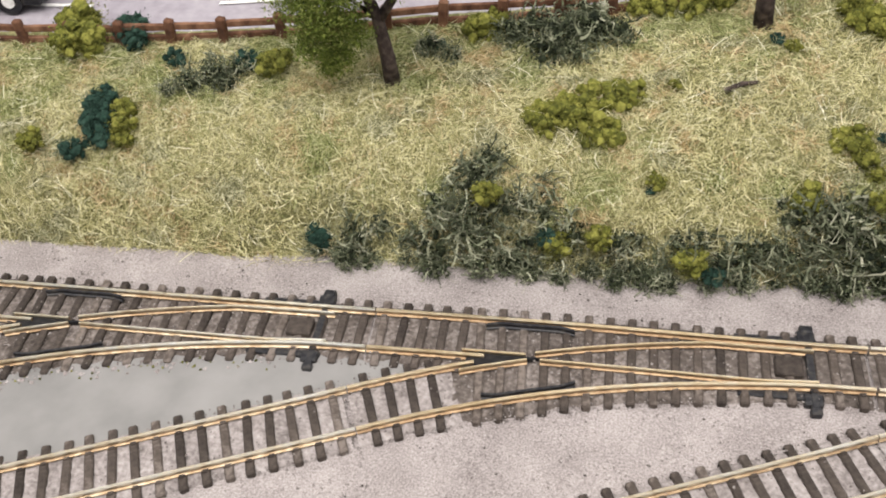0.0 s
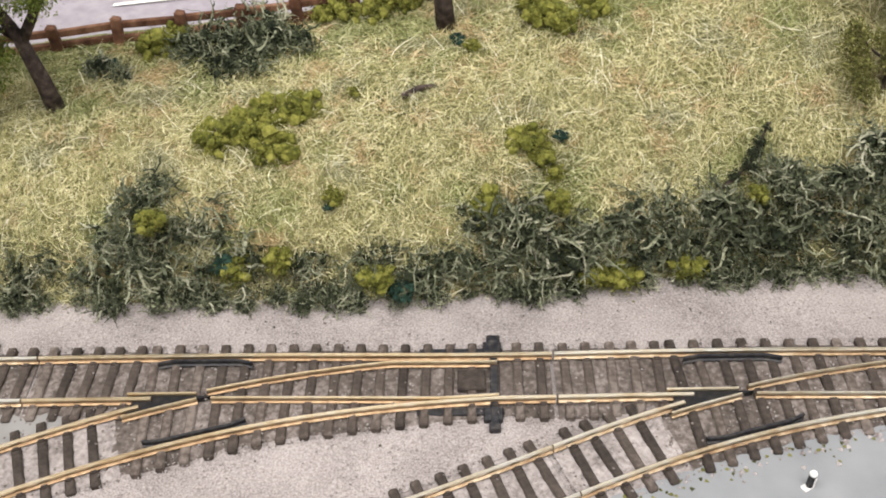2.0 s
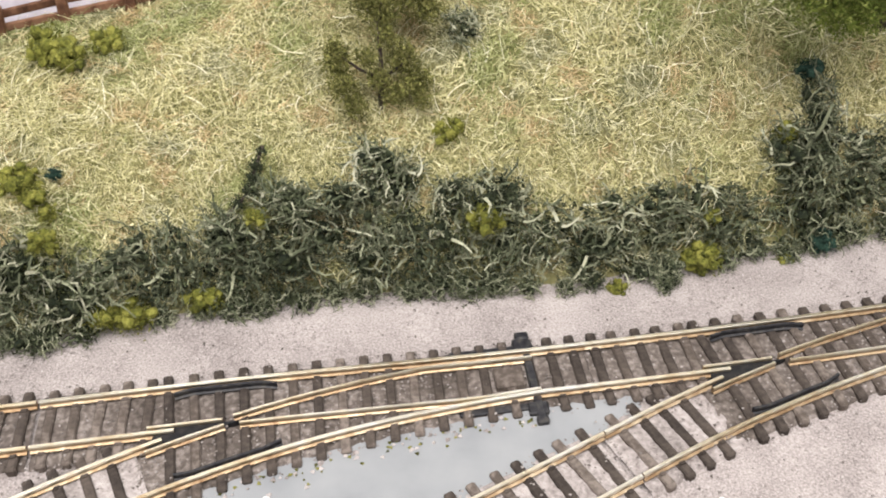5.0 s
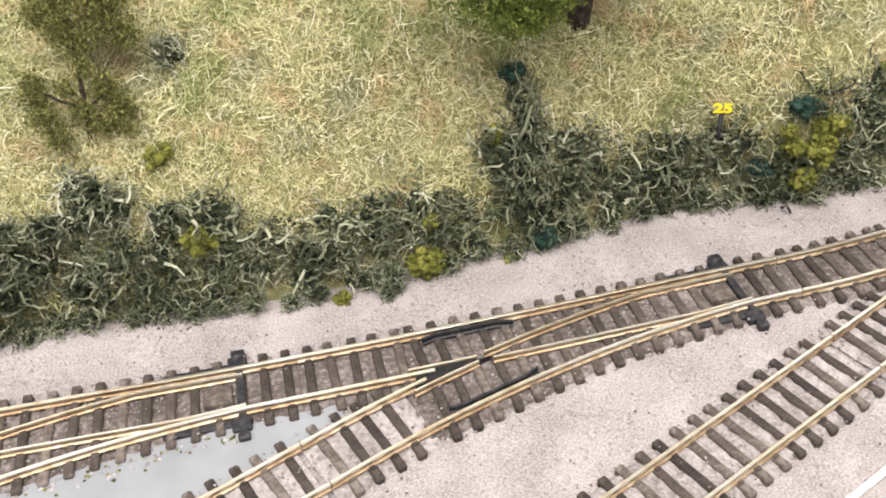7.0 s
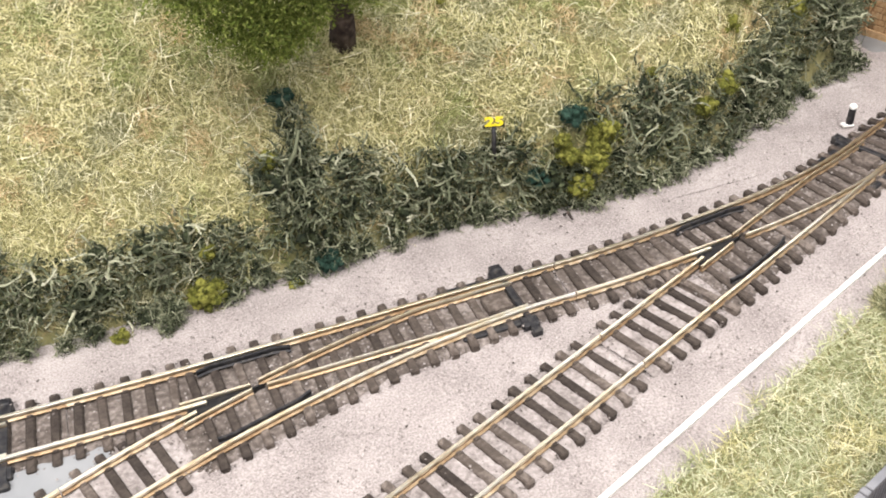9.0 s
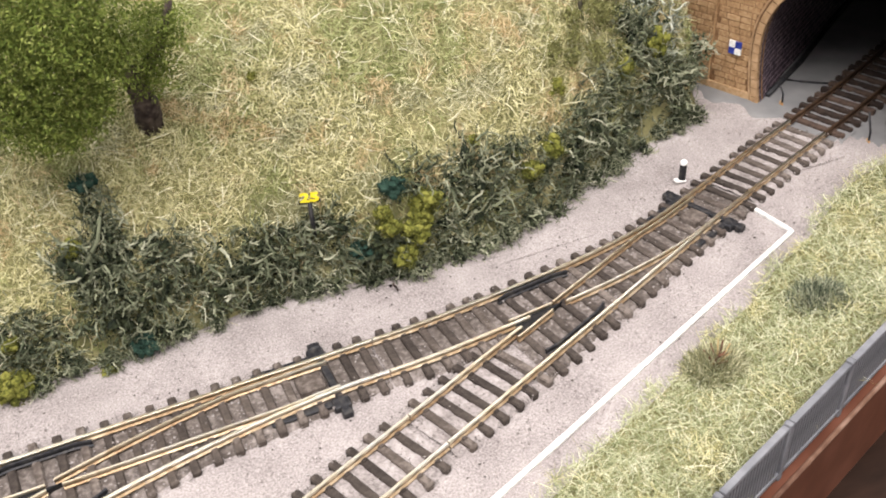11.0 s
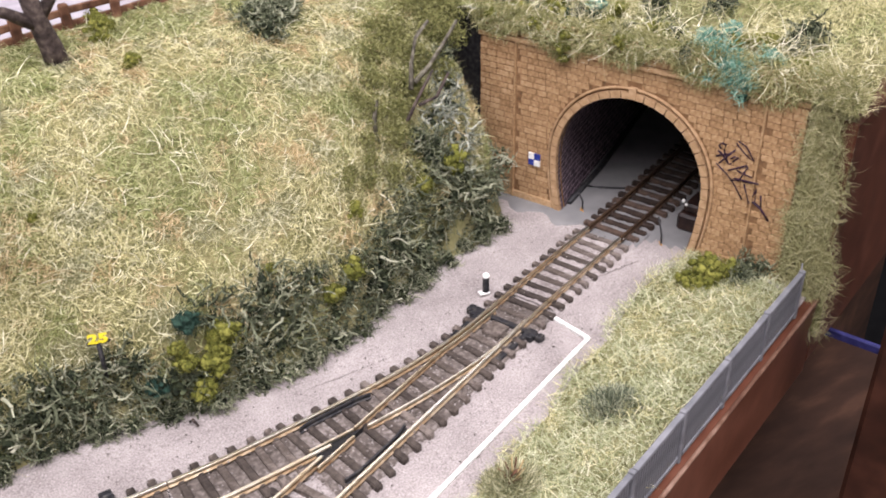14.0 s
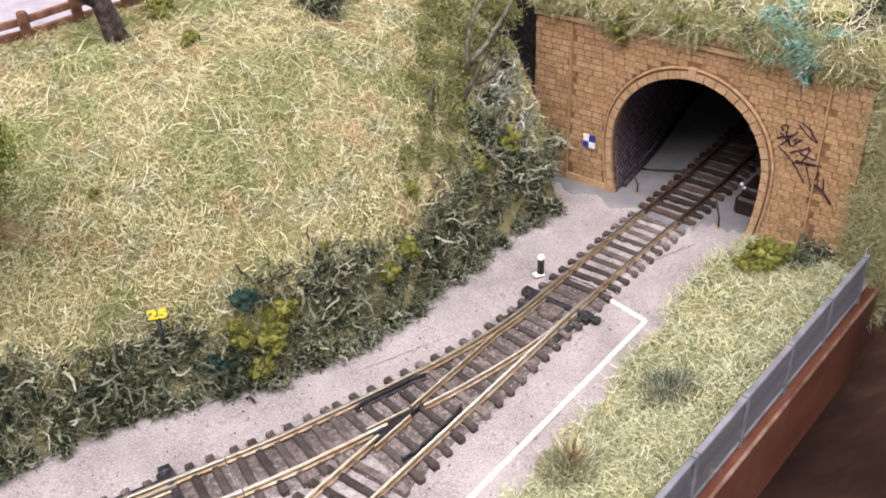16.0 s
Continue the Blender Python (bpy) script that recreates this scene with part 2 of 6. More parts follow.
# ---- plan of the layout, in metres ----
RAIL_Z, SLEEPER_Z, GAUGE, GROUND_Z = 0.0055, 0.0035, 0.01735, 0.0013
main_y = spline([-0.40, -0.20, -0.07, -0.03, 0.013, 0.10, 0.14, 0.173, 0.2666, 0.3137, 0.38, 0.4353, 0.467, 0.4926, 0.5166, 0.5427, 0.5767, 0.602, 0.6139, 0.6578, 0.7122, 0.75, 0.90],
                [0.0150, 0.0103, 0.0070, 0.0064, 0.0054, 0.0024, 0.0020, 0.0014, -0.0018, -0.0024, -0.0020, -0.0013, -0.0008, 0.0012, 0.0035, 0.0070, 0.0146, 0.0238, 0.0285, 0.0455, 0.0660, 0.0815, 0.1430])
TOES = (-0.0712, 0.0969, 0.2653, 0.4328)
TOE_E = 0.602
E_SLOPE = 0.4187


def branch(v):
    """How far the curved leg of a point has swung away v metres behind its toe: second radius to 22.5 degrees, then straight."""
    v = np.asarray(v, float) + 0.0208
    r, end = 0.438, 0.1676
    c = np.minimum(np.maximum(v, 0.0208), end)
    return r - np.sqrt(r * r - c * c) - 0.0005 + np.maximum(0, v - end) * 0.4142


def branch_e(v):
    """The last point is laid the other way: its straight leg runs on to the front, the main line takes the curve."""
    v = np.asarray(v, float)
    return np.maximum(0, main_y(TOE_E - v) - (float(main_y(TOE_E)) - E_SLOPE * v)) * (v > 0)


hedge_y = spline([-0.40, -0.25, -0.12, -0.05, 0.0, 0.05, 0.10, 0.16, 0.20, 0.25, 0.285, 0.32, 0.36, 0.40, 0.44, 0.475, 0.50, 0.54, 0.57, 0.60, 0.63, 0.66, 0.70],
                 [0.047, 0.047, 0.045, 0.040, 0.0385, 0.0375, 0.0385, 0.043, 0.042, 0.0395, 0.035, 0.038, 0.039, 0.042, 0.045, 0.038, 0.039, 0.046, 0.060, 0.073, 0.081, 0.105, 0.17])
hill_h = spline([-0.40, -0.10, 0.03, 0.12, 0.16, 0.22, 0.29, 0.33, 0.42, 0.475, 0.54, 0.62, 0.75], [0.052, 0.050, 0.053, 0.065, 0.071, 0.092, 0.116, 0.120, 0.114, 0.112, 0.112, 0.108, 0.104])
hill_w = spline([-0.40, -0.10, 0.03, 0.12, 0.16, 0.22, 0.29, 0.33, 0.42, 0.475, 0.50, 0.54, 0.62, 0.75], [0.018, 0.018, 0.024, 0.031, 0.037, 0.050, 0.058, 0.055, 0.040, 0.035, 0.040, 0.038, 0.030, 0.028])
fence_y = spline([-0.40, -0.14, -0.10, -0.045, 0.10, 0.30, 0.45, 0.50, 0.66], [0.119, 0.120, 0.125, 0.134, 0.145, 0.155, 0.166, 0.182, 0.215])
WALL_N, WALL_U, WALL_C = Vector((0.9250, 0.3800, 0)), Vector((-0.3800, 0.9250, 0)), 0.66011
KU, KZ = 1.034, 1.06
FRONT_P, FRONT_D = Vector((0.7055, -0.0410, 0)), Vector((0.9397, 0.3420, 0))


def wall_u(u):
    return -0.1294 + KU * (u + 0.0655)


def on_wall(u, z, out=0.0):
    """A place on the portal's face, in the portal's own measure; out: metres towards the open track."""
    p = WALL_N * (WALL_C - out) + WALL_U * wall_u(u)
    return Vector((p.x, p.y, z * KZ))


def hill_z(x, y):
    s = np.maximum(0, y - hedge_y(x) + 0.002)
    toe = np.clip((s - 0.004 * np.clip((x + 0.11) / 0.03, 0, 1)) / 0.010, 0, 1)
    toe = np.where(x < -0.11, 1.0, toe * toe * (3 - 2 * toe))
    n = x * WALL_N.x + y * WALL_N.y
    u = x * WALL_U.x + y * WALL_U.y
    notch = 1 - np.clip((n - WALL_C + 0.026) / 0.014, 0, 1) * np.clip((-0.085 - u) / 0.020, 0, 1)
    return hill_h(x) * (1 - np.exp(-s / hill_w(x))) * toe * notch


# ---- ground, hill, road ----
def grid_mesh(name, P, material):
    n, m = P.shape[:2]
    idx = np.arange(n * m).reshape(n, m)
    f = np.stack([idx[:-1, :-1], idx[1:, :-1], idx[1:, 1:], idx[:-1, 1:]], -1).reshape(-1, 4)
    return smooth(mesh_of(name, P.reshape(-1, 3), f, material))


rng = np.random.default_rng(4)


def front_y(x):
    """The front edge of the board."""
    return FRONT_P.y + (x - FRONT_P.x) * FRONT_D.y / FRONT_D.x


gx = np.linspace(-0.55, 0.95, 376)
gv = np.linspace(0, 1, 90)
G = np.zeros((len(gx), len(gv), 3))
for i, x in enumerate(gx):
    y0, y1 = max(front_y(x) + 0.0032, -0.33), 0.25
    yy = y0 + (y1 - y0) * gv
    G[i, :, 0], G[i, :, 1] = x, yy
    G[i, :, 2] = 0.0003 * np.sin(x * 90 + yy * 40) + rng.normal(0, 0.00012, len(gv)) - 0.0003
    G[i, :, 2] += GROUND_Z * np.clip((yy - front_y(x) - 0.0032) / 0.004, 0, 1) * (x * WALL_N.x + yy * WALL_N.y < WALL_C + 0.001)
tagged(part("ground", grid_mesh("ground", G, M_GRAVEL)), "pinkish grey fine gravel scattered over the baseboard", "ground", kind="structure")

hx = np.linspace(-0.55, 0.655, 400)
hs = np.r_[np.linspace(0, 0.2, 40), np.linspace(0.21, 1.0, 60)]
H = np.zeros((len(hx), len(hs), 3))
for i, x in enumerate(hx):
    yy = hedge_y(x) - 0.002 + hs * (fence_y(x) + 0.012 - hedge_y(x))
    H[i, :, 0], H[i, :, 1], H[i, :, 2] = x, yy, hill_z(x, yy) - 0.0005
H[:, :, 2] += rng.normal(0, 0.0003, H.shape[:2])
tagged(part("hillside", grid_mesh("hillside", H, M_SOIL)), "steep model hillside under straw-coloured grass", "hillside", kind="structure")

RX = np.linspace(-0.55, 0.58, 60)
Rd = np.zeros((len(RX), 6, 3))
for i, x in enumerate(RX):
    for j, dy in enumerate((0.0, 0.02, 0.06, 0.12, 0.2, 0.3)):
        Rd[i, j] = x, fence_y(x) + 0.005 + dy, float(hill_z(x, fence_y(x))) - (0.0005 if j else 0.004)
tagged(part("road", grid_mesh("road", Rd, M_ROAD)), "lilac-grey model road behind the fence", "road", kind="structure")


# ---- track ----
def path_points(fy, xs):
    """Places and left-hand normals along a plan curve y = fy(x)."""
    y = fy(xs)
    dy = (fy(xs + 1e-4) - fy(xs - 1e-4)) / 2e-4
    n = np.stack([-dy, np.ones_like(dy)], 1) / np.sqrt(1 + dy**2)[:, None]
    return np.stack([xs, y], 1), n


PROFILE = [(-0.00105, 0), (-0.00105, 0.0003), (-0.00030, 0.0006), (-0.00030, 0.0012), (-0.00060, 0.0014), (-0.00060, 0.00218), (-0.00042, 0.0024),
           (0.00042, 0.0024), (0.00060, 0.00218), (0.00060, 0.0014), (0.00030, 0.0012), (0.00030, 0.0006), (0.00105, 0.0003), (0.00105, 0)]


def rail_mesh(pts, nrm, top=True, scale=1.0, side=None):
    n, k = len(pts), len(PROFILE)
    V = np.zeros((n, k, 3))
    for j, (o, h) in enumerate(PROFILE):
        V[:, j, :2] = pts + nrm * o * scale
        V[:, j, 2] = RAIL_Z - 0.0024 + h
    f, mi = [], []
    for i in range(n - 1):
        for j in range(k):
            a, b = j, (j + 1) % k
            f.append((i * k + a, i * k + b, (i + 1) * k + b, (i + 1) * k + a))
            mi.append(1 if 4 <= j <= 8 else 0)
    f.append(tuple(range(k)))
    f.append(tuple(range((n - 1) * k, n * k))[::-1])
    mi += [0, 0]
    me = mesh_of("rail", V.reshape(-1, 3), f, side or RAIL_LOOK[0], side or RAIL_LOOK[1]) if top else mesh_of("rail", V.reshape(-1, 3), f, M_BLACK)
    if top:
        me.polygons.foreach_set("material_index", mi)
    bm = bmesh.new()
    bm.from_mesh(me)
    bmesh.ops.recalc_face_normals(bm, faces=bm.faces)
    bm.to_mesh(me)
    bm.free()
    return me


SLEEPER_CACHE = {}


def sleeper_mesh(length, shaded=False):
    key = (round(length * 2000), shaded)
    if key not in SLEEPER_CACHE:
        bm = bmesh.new()
        L = key[0] / 2000
        box(bm, -0.00148, -L / 2, -0.0002, 0.00148, L / 2, SLEEPER_Z, 0.0005)
        if L < 0.0313:
            for side in (-1, 1):
                for o in (-0.00155, 0.00155):
                    c = side * GAUGE / 2 + o
                    box(bm, -0.0009, c - 0.0006, SLEEPER_Z - 0.0004, 0.0009, c + 0.0006, SLEEPER_Z + 0.0006, 0.0002)
        me = bpy.data.meshes.new("sleeper")
        bm.to_mesh(me)
        bm.free()
        me.materials.append(M_SLEEPER_SHADED if shaded else M_SLEEPER)
        SLEEPER_CACHE[key] = me
    return SLEEPER_CACHE[key]


jr = random.Random(11)
PITCH = 0.0073


def bed(fy, x0, x1, extra=None, material=None, level=0.0021):
    """The ballast between the sleepers, as a low strip."""
    xs = np.arange(x0, x1 + 1e-6, 0.0022)
    p, n = path_points(fy, xs)
    lo = -np.ones(len(xs)) * 0.0142 - (extra(xs) if extra is not None else 0)
    B = np.zeros((len(xs), 15, 3))
    q = np.linspace(0, 1, 15)
    for j in range(15):
        o = lo + (0.0142 - lo) * q[j]
        B[:, j, :2] = p + n * o[:, None]
        B[:, j, 2] = level if 0 < j < 14 else GROUND_Z - 0.0006
    B[:, 1:-1, 2] += rng.normal(0, 0.00028, (len(xs), 13))
    return tagged(part("ballast_bed", grid_mesh("ballast_bed", B, material or M_BALLAST)), "grey-brown ballast glued between the sleepers", "ballast", kind="structure")


def plain_track(fy, x0, x1, label, first=0.003, side=None):
    t = thing("track", label, "track", pose((x0 + x1) / 2, float(fy((x0 + x1) / 2)), 0), "model railway track")
    inv = t.matrix_basis.inverted()
    xs = np.linspace(x0 + 0.0002, x1 - 0.0002, int((x1 - x0) / 0.004) + 2)
    p, n = path_points(fy, xs)
    for hand in (0.5, -0.5):
        me = rail_mesh(p + n * hand * GAUGE, n, side=side)
        me.transform(inv)
        part("rail", me, None, t)
    bed(fy, x0, x1, None, M_TFLOOR if side else M_BALLAST_PALE, 0.0016 if side else 0.0023)
    x = x0 + first
    while x < x1 - 0.001:
        q, m_ = path_points(fy, np.array([x]))
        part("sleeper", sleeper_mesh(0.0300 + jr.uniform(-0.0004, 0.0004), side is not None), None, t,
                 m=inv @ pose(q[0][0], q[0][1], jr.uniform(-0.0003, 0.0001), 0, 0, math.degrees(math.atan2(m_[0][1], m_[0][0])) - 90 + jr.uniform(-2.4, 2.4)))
        x += PITCH / math.sqrt(1 + float((fy(x + 1e-3) - fy(x)) / 1e-3) ** 2)
    return t


def turnout(toe, branch, pitch, label, lead=0.016, tail=0.152, crossing=0.0955):
    """A left-facing point: the branch leaves the main line at toe and falls away towards smaller x."""
    t = thing("turnout", label, "turnout", pose(toe - 0.06, float(main_y(toe - 0.06)), 0), "model railway points")
    inv = t.matrix_basis.inverted()

    def by(x):
        return main_y(x) - branch(np.maximum(0, toe - np.asarray(x, float)))

    def put(name, me, label=""):
        me.transform(inv)
        return part(name, me, None, t, label)

    xa, xb = toe + lead, toe - (pitch - lead)
    xs = np.linspace(xb + 0.0002, xa - 0.0002, 52)
    p, n = path_points(main_y, xs)
    put("stock_rail", rail_mesh(p + n * GAUGE / 2, n))
    xt = np.linspace(toe - tail + 0.0002, xa - 0.0002, 52)
    q, m_ = path_points(by, xt)
    put("stock_rail", rail_mesh(q - m_ * GAUGE / 2, m_))
    frog = toe - crossing
    run = np.arange(0.0, 0.03, 0.0005)
    parted = branch(crossing + run) - GAUGE
    nose = float(run[np.argmax(parted > 0.0022)])
    tail_end = float(run[np.argmax(parted > 0.0039)])
    # rails that end at the crossing
    k = np.linspace(xb + 0.0002, frog - nose, 24)
    a, b = path_points(main_y, k)
    put("closure_rail", rail_mesh(a - b * GAUGE / 2, b))
    k = np.linspace(toe - tail + 0.0002, frog - nose - 0.0010, 20)
    a, b = path_points(by, k)
    put("closure_rail", rail_mesh(a + b * GAUGE / 2, b))
    # blades, held clear of the stock rails
    k = np.arange(frog + 0.004, toe + 0.0015, 0.003)
    a, b = path_points(main_y, k)
    far = a - b * GAUGE / 2
    near_stock = by(k) - GAUGE / 2
    far[:, 1] = np.maximum(far[:, 1], near_stock + 0.0013)
    put("switch_blade", rail_mesh(far, b, scale=0.7))
    a, b = path_points(by, k)
    far = a + b * GAUGE / 2
    far[:, 1] = np.minimum(far[:, 1], main_y(k) + GAUGE / 2 - 0.0030)
    put("switch_blade", rail_mesh(far, b, scale=0.7))
    # crossing in black plastic with its two nose rails
    k = np.linspace(frog - tail_end, frog + 0.0035, 12)
    a, b = path_points(main_y, k)
    c, d = path_points(by, k)
    V = np.zeros((len(k), 4, 3))
    V[:, 0, :2], V[:, 1, :2] = a - b * (GAUGE / 2 - 0.0014), c + d * (GAUGE / 2 - 0.0014)
    lo, hi = np.minimum(V[:, 0, 1], V[:, 1, 1]) - 0.0003, np.maximum(V[:, 0, 1], V[:, 1, 1]) + 0.0003
    V[:, 0, 1], V[:, 1, 1] = hi, lo
    V[:, 2], V[:, 3] = V[:, 1], V[:, 0]
    V[:, :2, 2], V[:, 2:, 2] = RAIL_Z - 0.0013, 0.002
    f = []
    for i in range(len(k) - 1):
        for j in range(4):
            f.append((4 * i + j, 4 * i + (j + 1) % 4, 4 * i + 4 + (j + 1) % 4, 4 * i + 4 + j))
    f += [(0, 1, 2, 3), tuple(4 * (len(k) - 1) + j for j in (3, 2, 1, 0))]
    put("crossing", mesh_of("crossing", V.reshape(-1, 3), f, M_JET), "black plastic crossing nose")
    k = np.linspace(frog - tail_end - 0.0025, frog - 0.001, 7)
    a, b = path_points(by, k)
    put("wing_rail", rail_mesh(a + b * (GAUGE / 2 - 0.0019) + np.array([0.002, 0]), b, scale=0.7))
    a, b = path_points(main_y, k)
    put("wing_rail", rail_mesh(a - b * (GAUGE / 2 - 0.0019), b, scale=0.7))
    # check rails
    k = np.arange(frog - 0.016, frog + 0.016, 0.0028)
    a, b = path_points(main_y, k)
    flare = 0.0021 + 0.0012 * np.clip((np.abs(np.linspace(-1, 1, len(k))) - 0.7) / 0.3, 0, 1)
    put("check_rail", rail_mesh(a + b * (GAUGE / 2 - flare)[:, None], b, top=False, scale=0.8), "black plastic check rail")
    a, b = path_points(by, k)
    put("check_rail", rail_mesh(a - b * (GAUGE / 2 - flare)[:, None], b, top=False, scale=0.8), "black plastic check rail")
    bed(main_y, xb, xa, lambda v: np.where(branch(np.maximum(0, toe - v)) < 0.0225, branch(np.maximum(0, toe - v)), 0))
    # timbers
    x = xa - 0.004
    while x > xb + 0.001:
        q, m_ = path_points(main_y, np.array([x]))
        dv = float(branch(np.array(max(0.0, toe - x))))
        skew = 0.5 * math.degrees(math.atan2(float(branch(np.array(max(0.0, toe - x) + 0.004))) - dv, 0.004)) if x < toe else 0.0
        ang = math.degrees(math.atan2(m_[0][1], m_[0][0])) - 90
        if dv < 0.0225:
            L, mid = 0.0305 + dv, -dv / 2
            part("sleeper", sleeper_mesh(L), None, t, m=inv @ pose(q[0][0] + m_[0][0] * mid, q[0][1] + m_[0][1] * mid, jr.uniform(-0.0003, 0.0001), 0, 0, ang + skew * min(1, dv / 0.02) * 0.6))
        else:
            part("sleeper", sleeper_mesh(0.030), None, t, m=inv @ pose(q[0][0], q[0][1], jr.uniform(-0.0003, 0.0001), 0, 0, ang + jr.uniform(-2.2, 2.2)))
        x -= PITCH
    bed(by, toe - tail, toe - 0.118, None, M_BALLAST_PALE, 0.0022)
    x = toe - 0.112
    while x > toe - tail:
        dv = float(branch(np.array(toe - x)))
        if dv >= 0.0225:
            q, m_ = path_points(by, np.array([x]))
            part("sleeper", sleeper_mesh(0.030), None, t, m=inv @ pose(q[0][0], q[0][1], jr.uniform(-0.0003, 0.0001), 0, 0, math.degrees(math.atan2(m_[0][1], m_[0][0])) - 90 + jr.uniform(-2.2, 2.2)))
        x -= PITCH * 0.94
    # tie bar, spring boxes and side plates at the toe
    cx, cy = toe - 0.003, float(main_y(toe - 0.003))
    ang = math.degrees(math.atan(float((main_y(toe + 1e-3) - main_y(toe - 1e-3)) / 2e-3)))
    base = inv @ pose(cx, cy, 0, 0, 0, ang)
    bm = bmesh.new()
    box(bm, -0.0013, -0.0180, 0.0012, 0.0013, 0.0180, 0.0038, 0.0003)
    box(bm, -0.0018, -0.0194, 0.0010, 0.0018, -0.0168, 0.0040, 0.0004)
    box(bm, -0.0022, 0.0150, 0.0010, 0.0022, 0.0180, 0.0042, 0.0004)
    part("tie_bar", bm, M_BLACK, t, "black plastic tie bar", base)
    bm = bmesh.new()
    box(bm, -0.0115, -0.0045, 0.0008, -0.0025, 0.0035, 0.0043, 0.0004)
    part("spring_cover", bm, M_SLEEPER, t, m=base)
    for sgn in (1, -1):
        bm = bmesh.new()
        box(bm, -0.024, min(sgn * 0.0108, sgn * 0.0132), 0.0004, 0.003, max(sgn * 0.0108, sgn * 0.0132), 0.0032, 0.0004)
        box(bm, -0.0034, min(sgn * 0.0110, sgn * 0.0156), 0.0004, 0.0026, max(sgn * 0.0110, sgn * 0.0156), 0.0037, 0.0004)
        part("end_plate", bm, M_BLACK, t, m=base)
    return t, by


T_LABEL = "brass-railed points with dark brown sleepers and black crossing, on grey gravel"
RAIL_LOOK[:] = [M_RAILSIDE, M_RAILTOP]
_, by_a = turnout(TOES[0], branch, 0.168, T_LABEL)
RAIL_LOOK[:] = [M_RAILTAN, M_RAILTOPTAN]
_, by_b = turnout(TOES[1], branch, 0.168, T_LABEL)
RAIL_LOOK[:] = [M_RAILSIDE, M_RAILTOP]
_, by_c = turnout(TOES[2], branch, 0.168, T_LABEL)
_, by_d = turnout(TOES[3], branch, 0.168, T_LABEL)
_, by_e = turnout(TOE_E, branch_e, 0.1692, T_LABEL, crossing=0.0873)
LEGS = tuple(zip((by_a, by_b, by_c, by_d, by_e), TOES + (TOE_E,)))
P_LABEL = "plain brass-railed track with weathered brown sleepers on gravel"
plain_track(main_y, 0.618, 0.6785, "plain track running up to the tunnel, tan rails and brown sleepers")
plain_track(main_y, 0.6786, 0.90, "track inside the tunnel, rusty brown rails and sleepers with tunnel shade in their colour", 0.0065, M_RUST_SHADED)
plain_track(main_y, -0.44, -0.2232, P_LABEL)
for by, toe in LEGS:
    plain_track(by, toe - 0.152 - 0.125, toe - 0.152, P_LABEL, 0.0045)


# ---- grey painted patches between the lines, white line ----
def patch(name, top, bottom, x0, x1, z, label, material=M_PAINT):
    xs = np.linspace(x0, x1, 60)
    P = np.zeros((60, 8, 3))
    for i, x in enumerate(xs):
        a, b = float(top(x)), float(bottom(x))
        if a < b:
            a = b = (a + b) / 2
        P[i, :, 0], P[i, :, 1], P[i, :, 2] = x, np.linspace(b, a, 8), z
    return tagged(part(name, grid_mesh(name, P, material)), label, "painted patch", kind="structure")


patch("grey_patch", lambda x: by_c(x) - 0.0125 + 0.0006 * math.sin(x * 700), lambda x: by_d(x) + 0.0115, 0.100, 0.292, GROUND_Z + 0.0009, "smooth pale grey painted patch between the points")
patch("grey_patch", lambda x: by_a(x) - 0.0125 + 0.001 * math.sin(x * 500), lambda x: by_b(x) + 0.0115, -0.245, -0.040, GROUND_Z + 0.0009, "dull brownish-grey painted patch between the points", M_WORNPAINT)


apron = np.zeros((24, 6, 3))
for i in range(24):
    for j in range(6):
        u, o = -0.0660 - 0.0040 * i, (-0.002 + (0.013 + 0.004 * math.sin(i * 1.1)) * j / 5) if j else -0.004
        p = on_wall(u, 0, o)
        apron[i, j] = p.x, p.y, GROUND_Z + 0.0005 - 0.0012 * (j == 5)
tagged(part("grey_apron", grid_mesh("grey_apron", apron, M_TFLOOR)), "smooth grey painted ground at the foot of the portal", "painted patch", kind="structure")


def line_y(x):
    return -0.0847 + (x - 0.4246) * 0.405


bm = bmesh.new()
for (xa, ya), (xb, yb), w in (((0.32, line_y(0.32)), (0.6230, line_y(0.6230)), 0.00088), ((0.6226, -0.0040), (0.6196, 0.0146), 0.0009)):
    d = Vector((xb - xa, yb - ya, 0)).normalized()
    n = Vector((-d.y, d.x, 0)) * w
    k = 24
    vs = []
    for i in range(k + 1):
        c = Vector((xa, ya, GROUND_Z + 0.0010)).lerp(Vector((xb, yb, GROUND_Z + 0.0010)), i / k)
        wob = 1 + 0.12 * math.sin(i * 2.7 + xa * 50)
        vs.append([bm.verts.new(c + n * wob), bm.verts.new(c - n * wob), bm.verts.new(c - n * wob - Vector((0, 0, 0.0012))), bm.verts.new(c + n * wob - Vector((0, 0, 0.0012)))])
    for a, b in zip(vs, vs[1:]):
        for j in range(4):
            bm.faces.new((a[j], a[(j + 1) % 4], b[(j + 1) % 4], b[j]))
    bm.faces.new(vs[0])
    bm.faces.new(vs[-1][::-1])
bmesh.ops.recalc_face_normals(bm, faces=bm.faces)
tagged(part("white_line", bm, M_WHITE), "thin white cable trunking laid beside the track on gravel", "line", kind="structure")

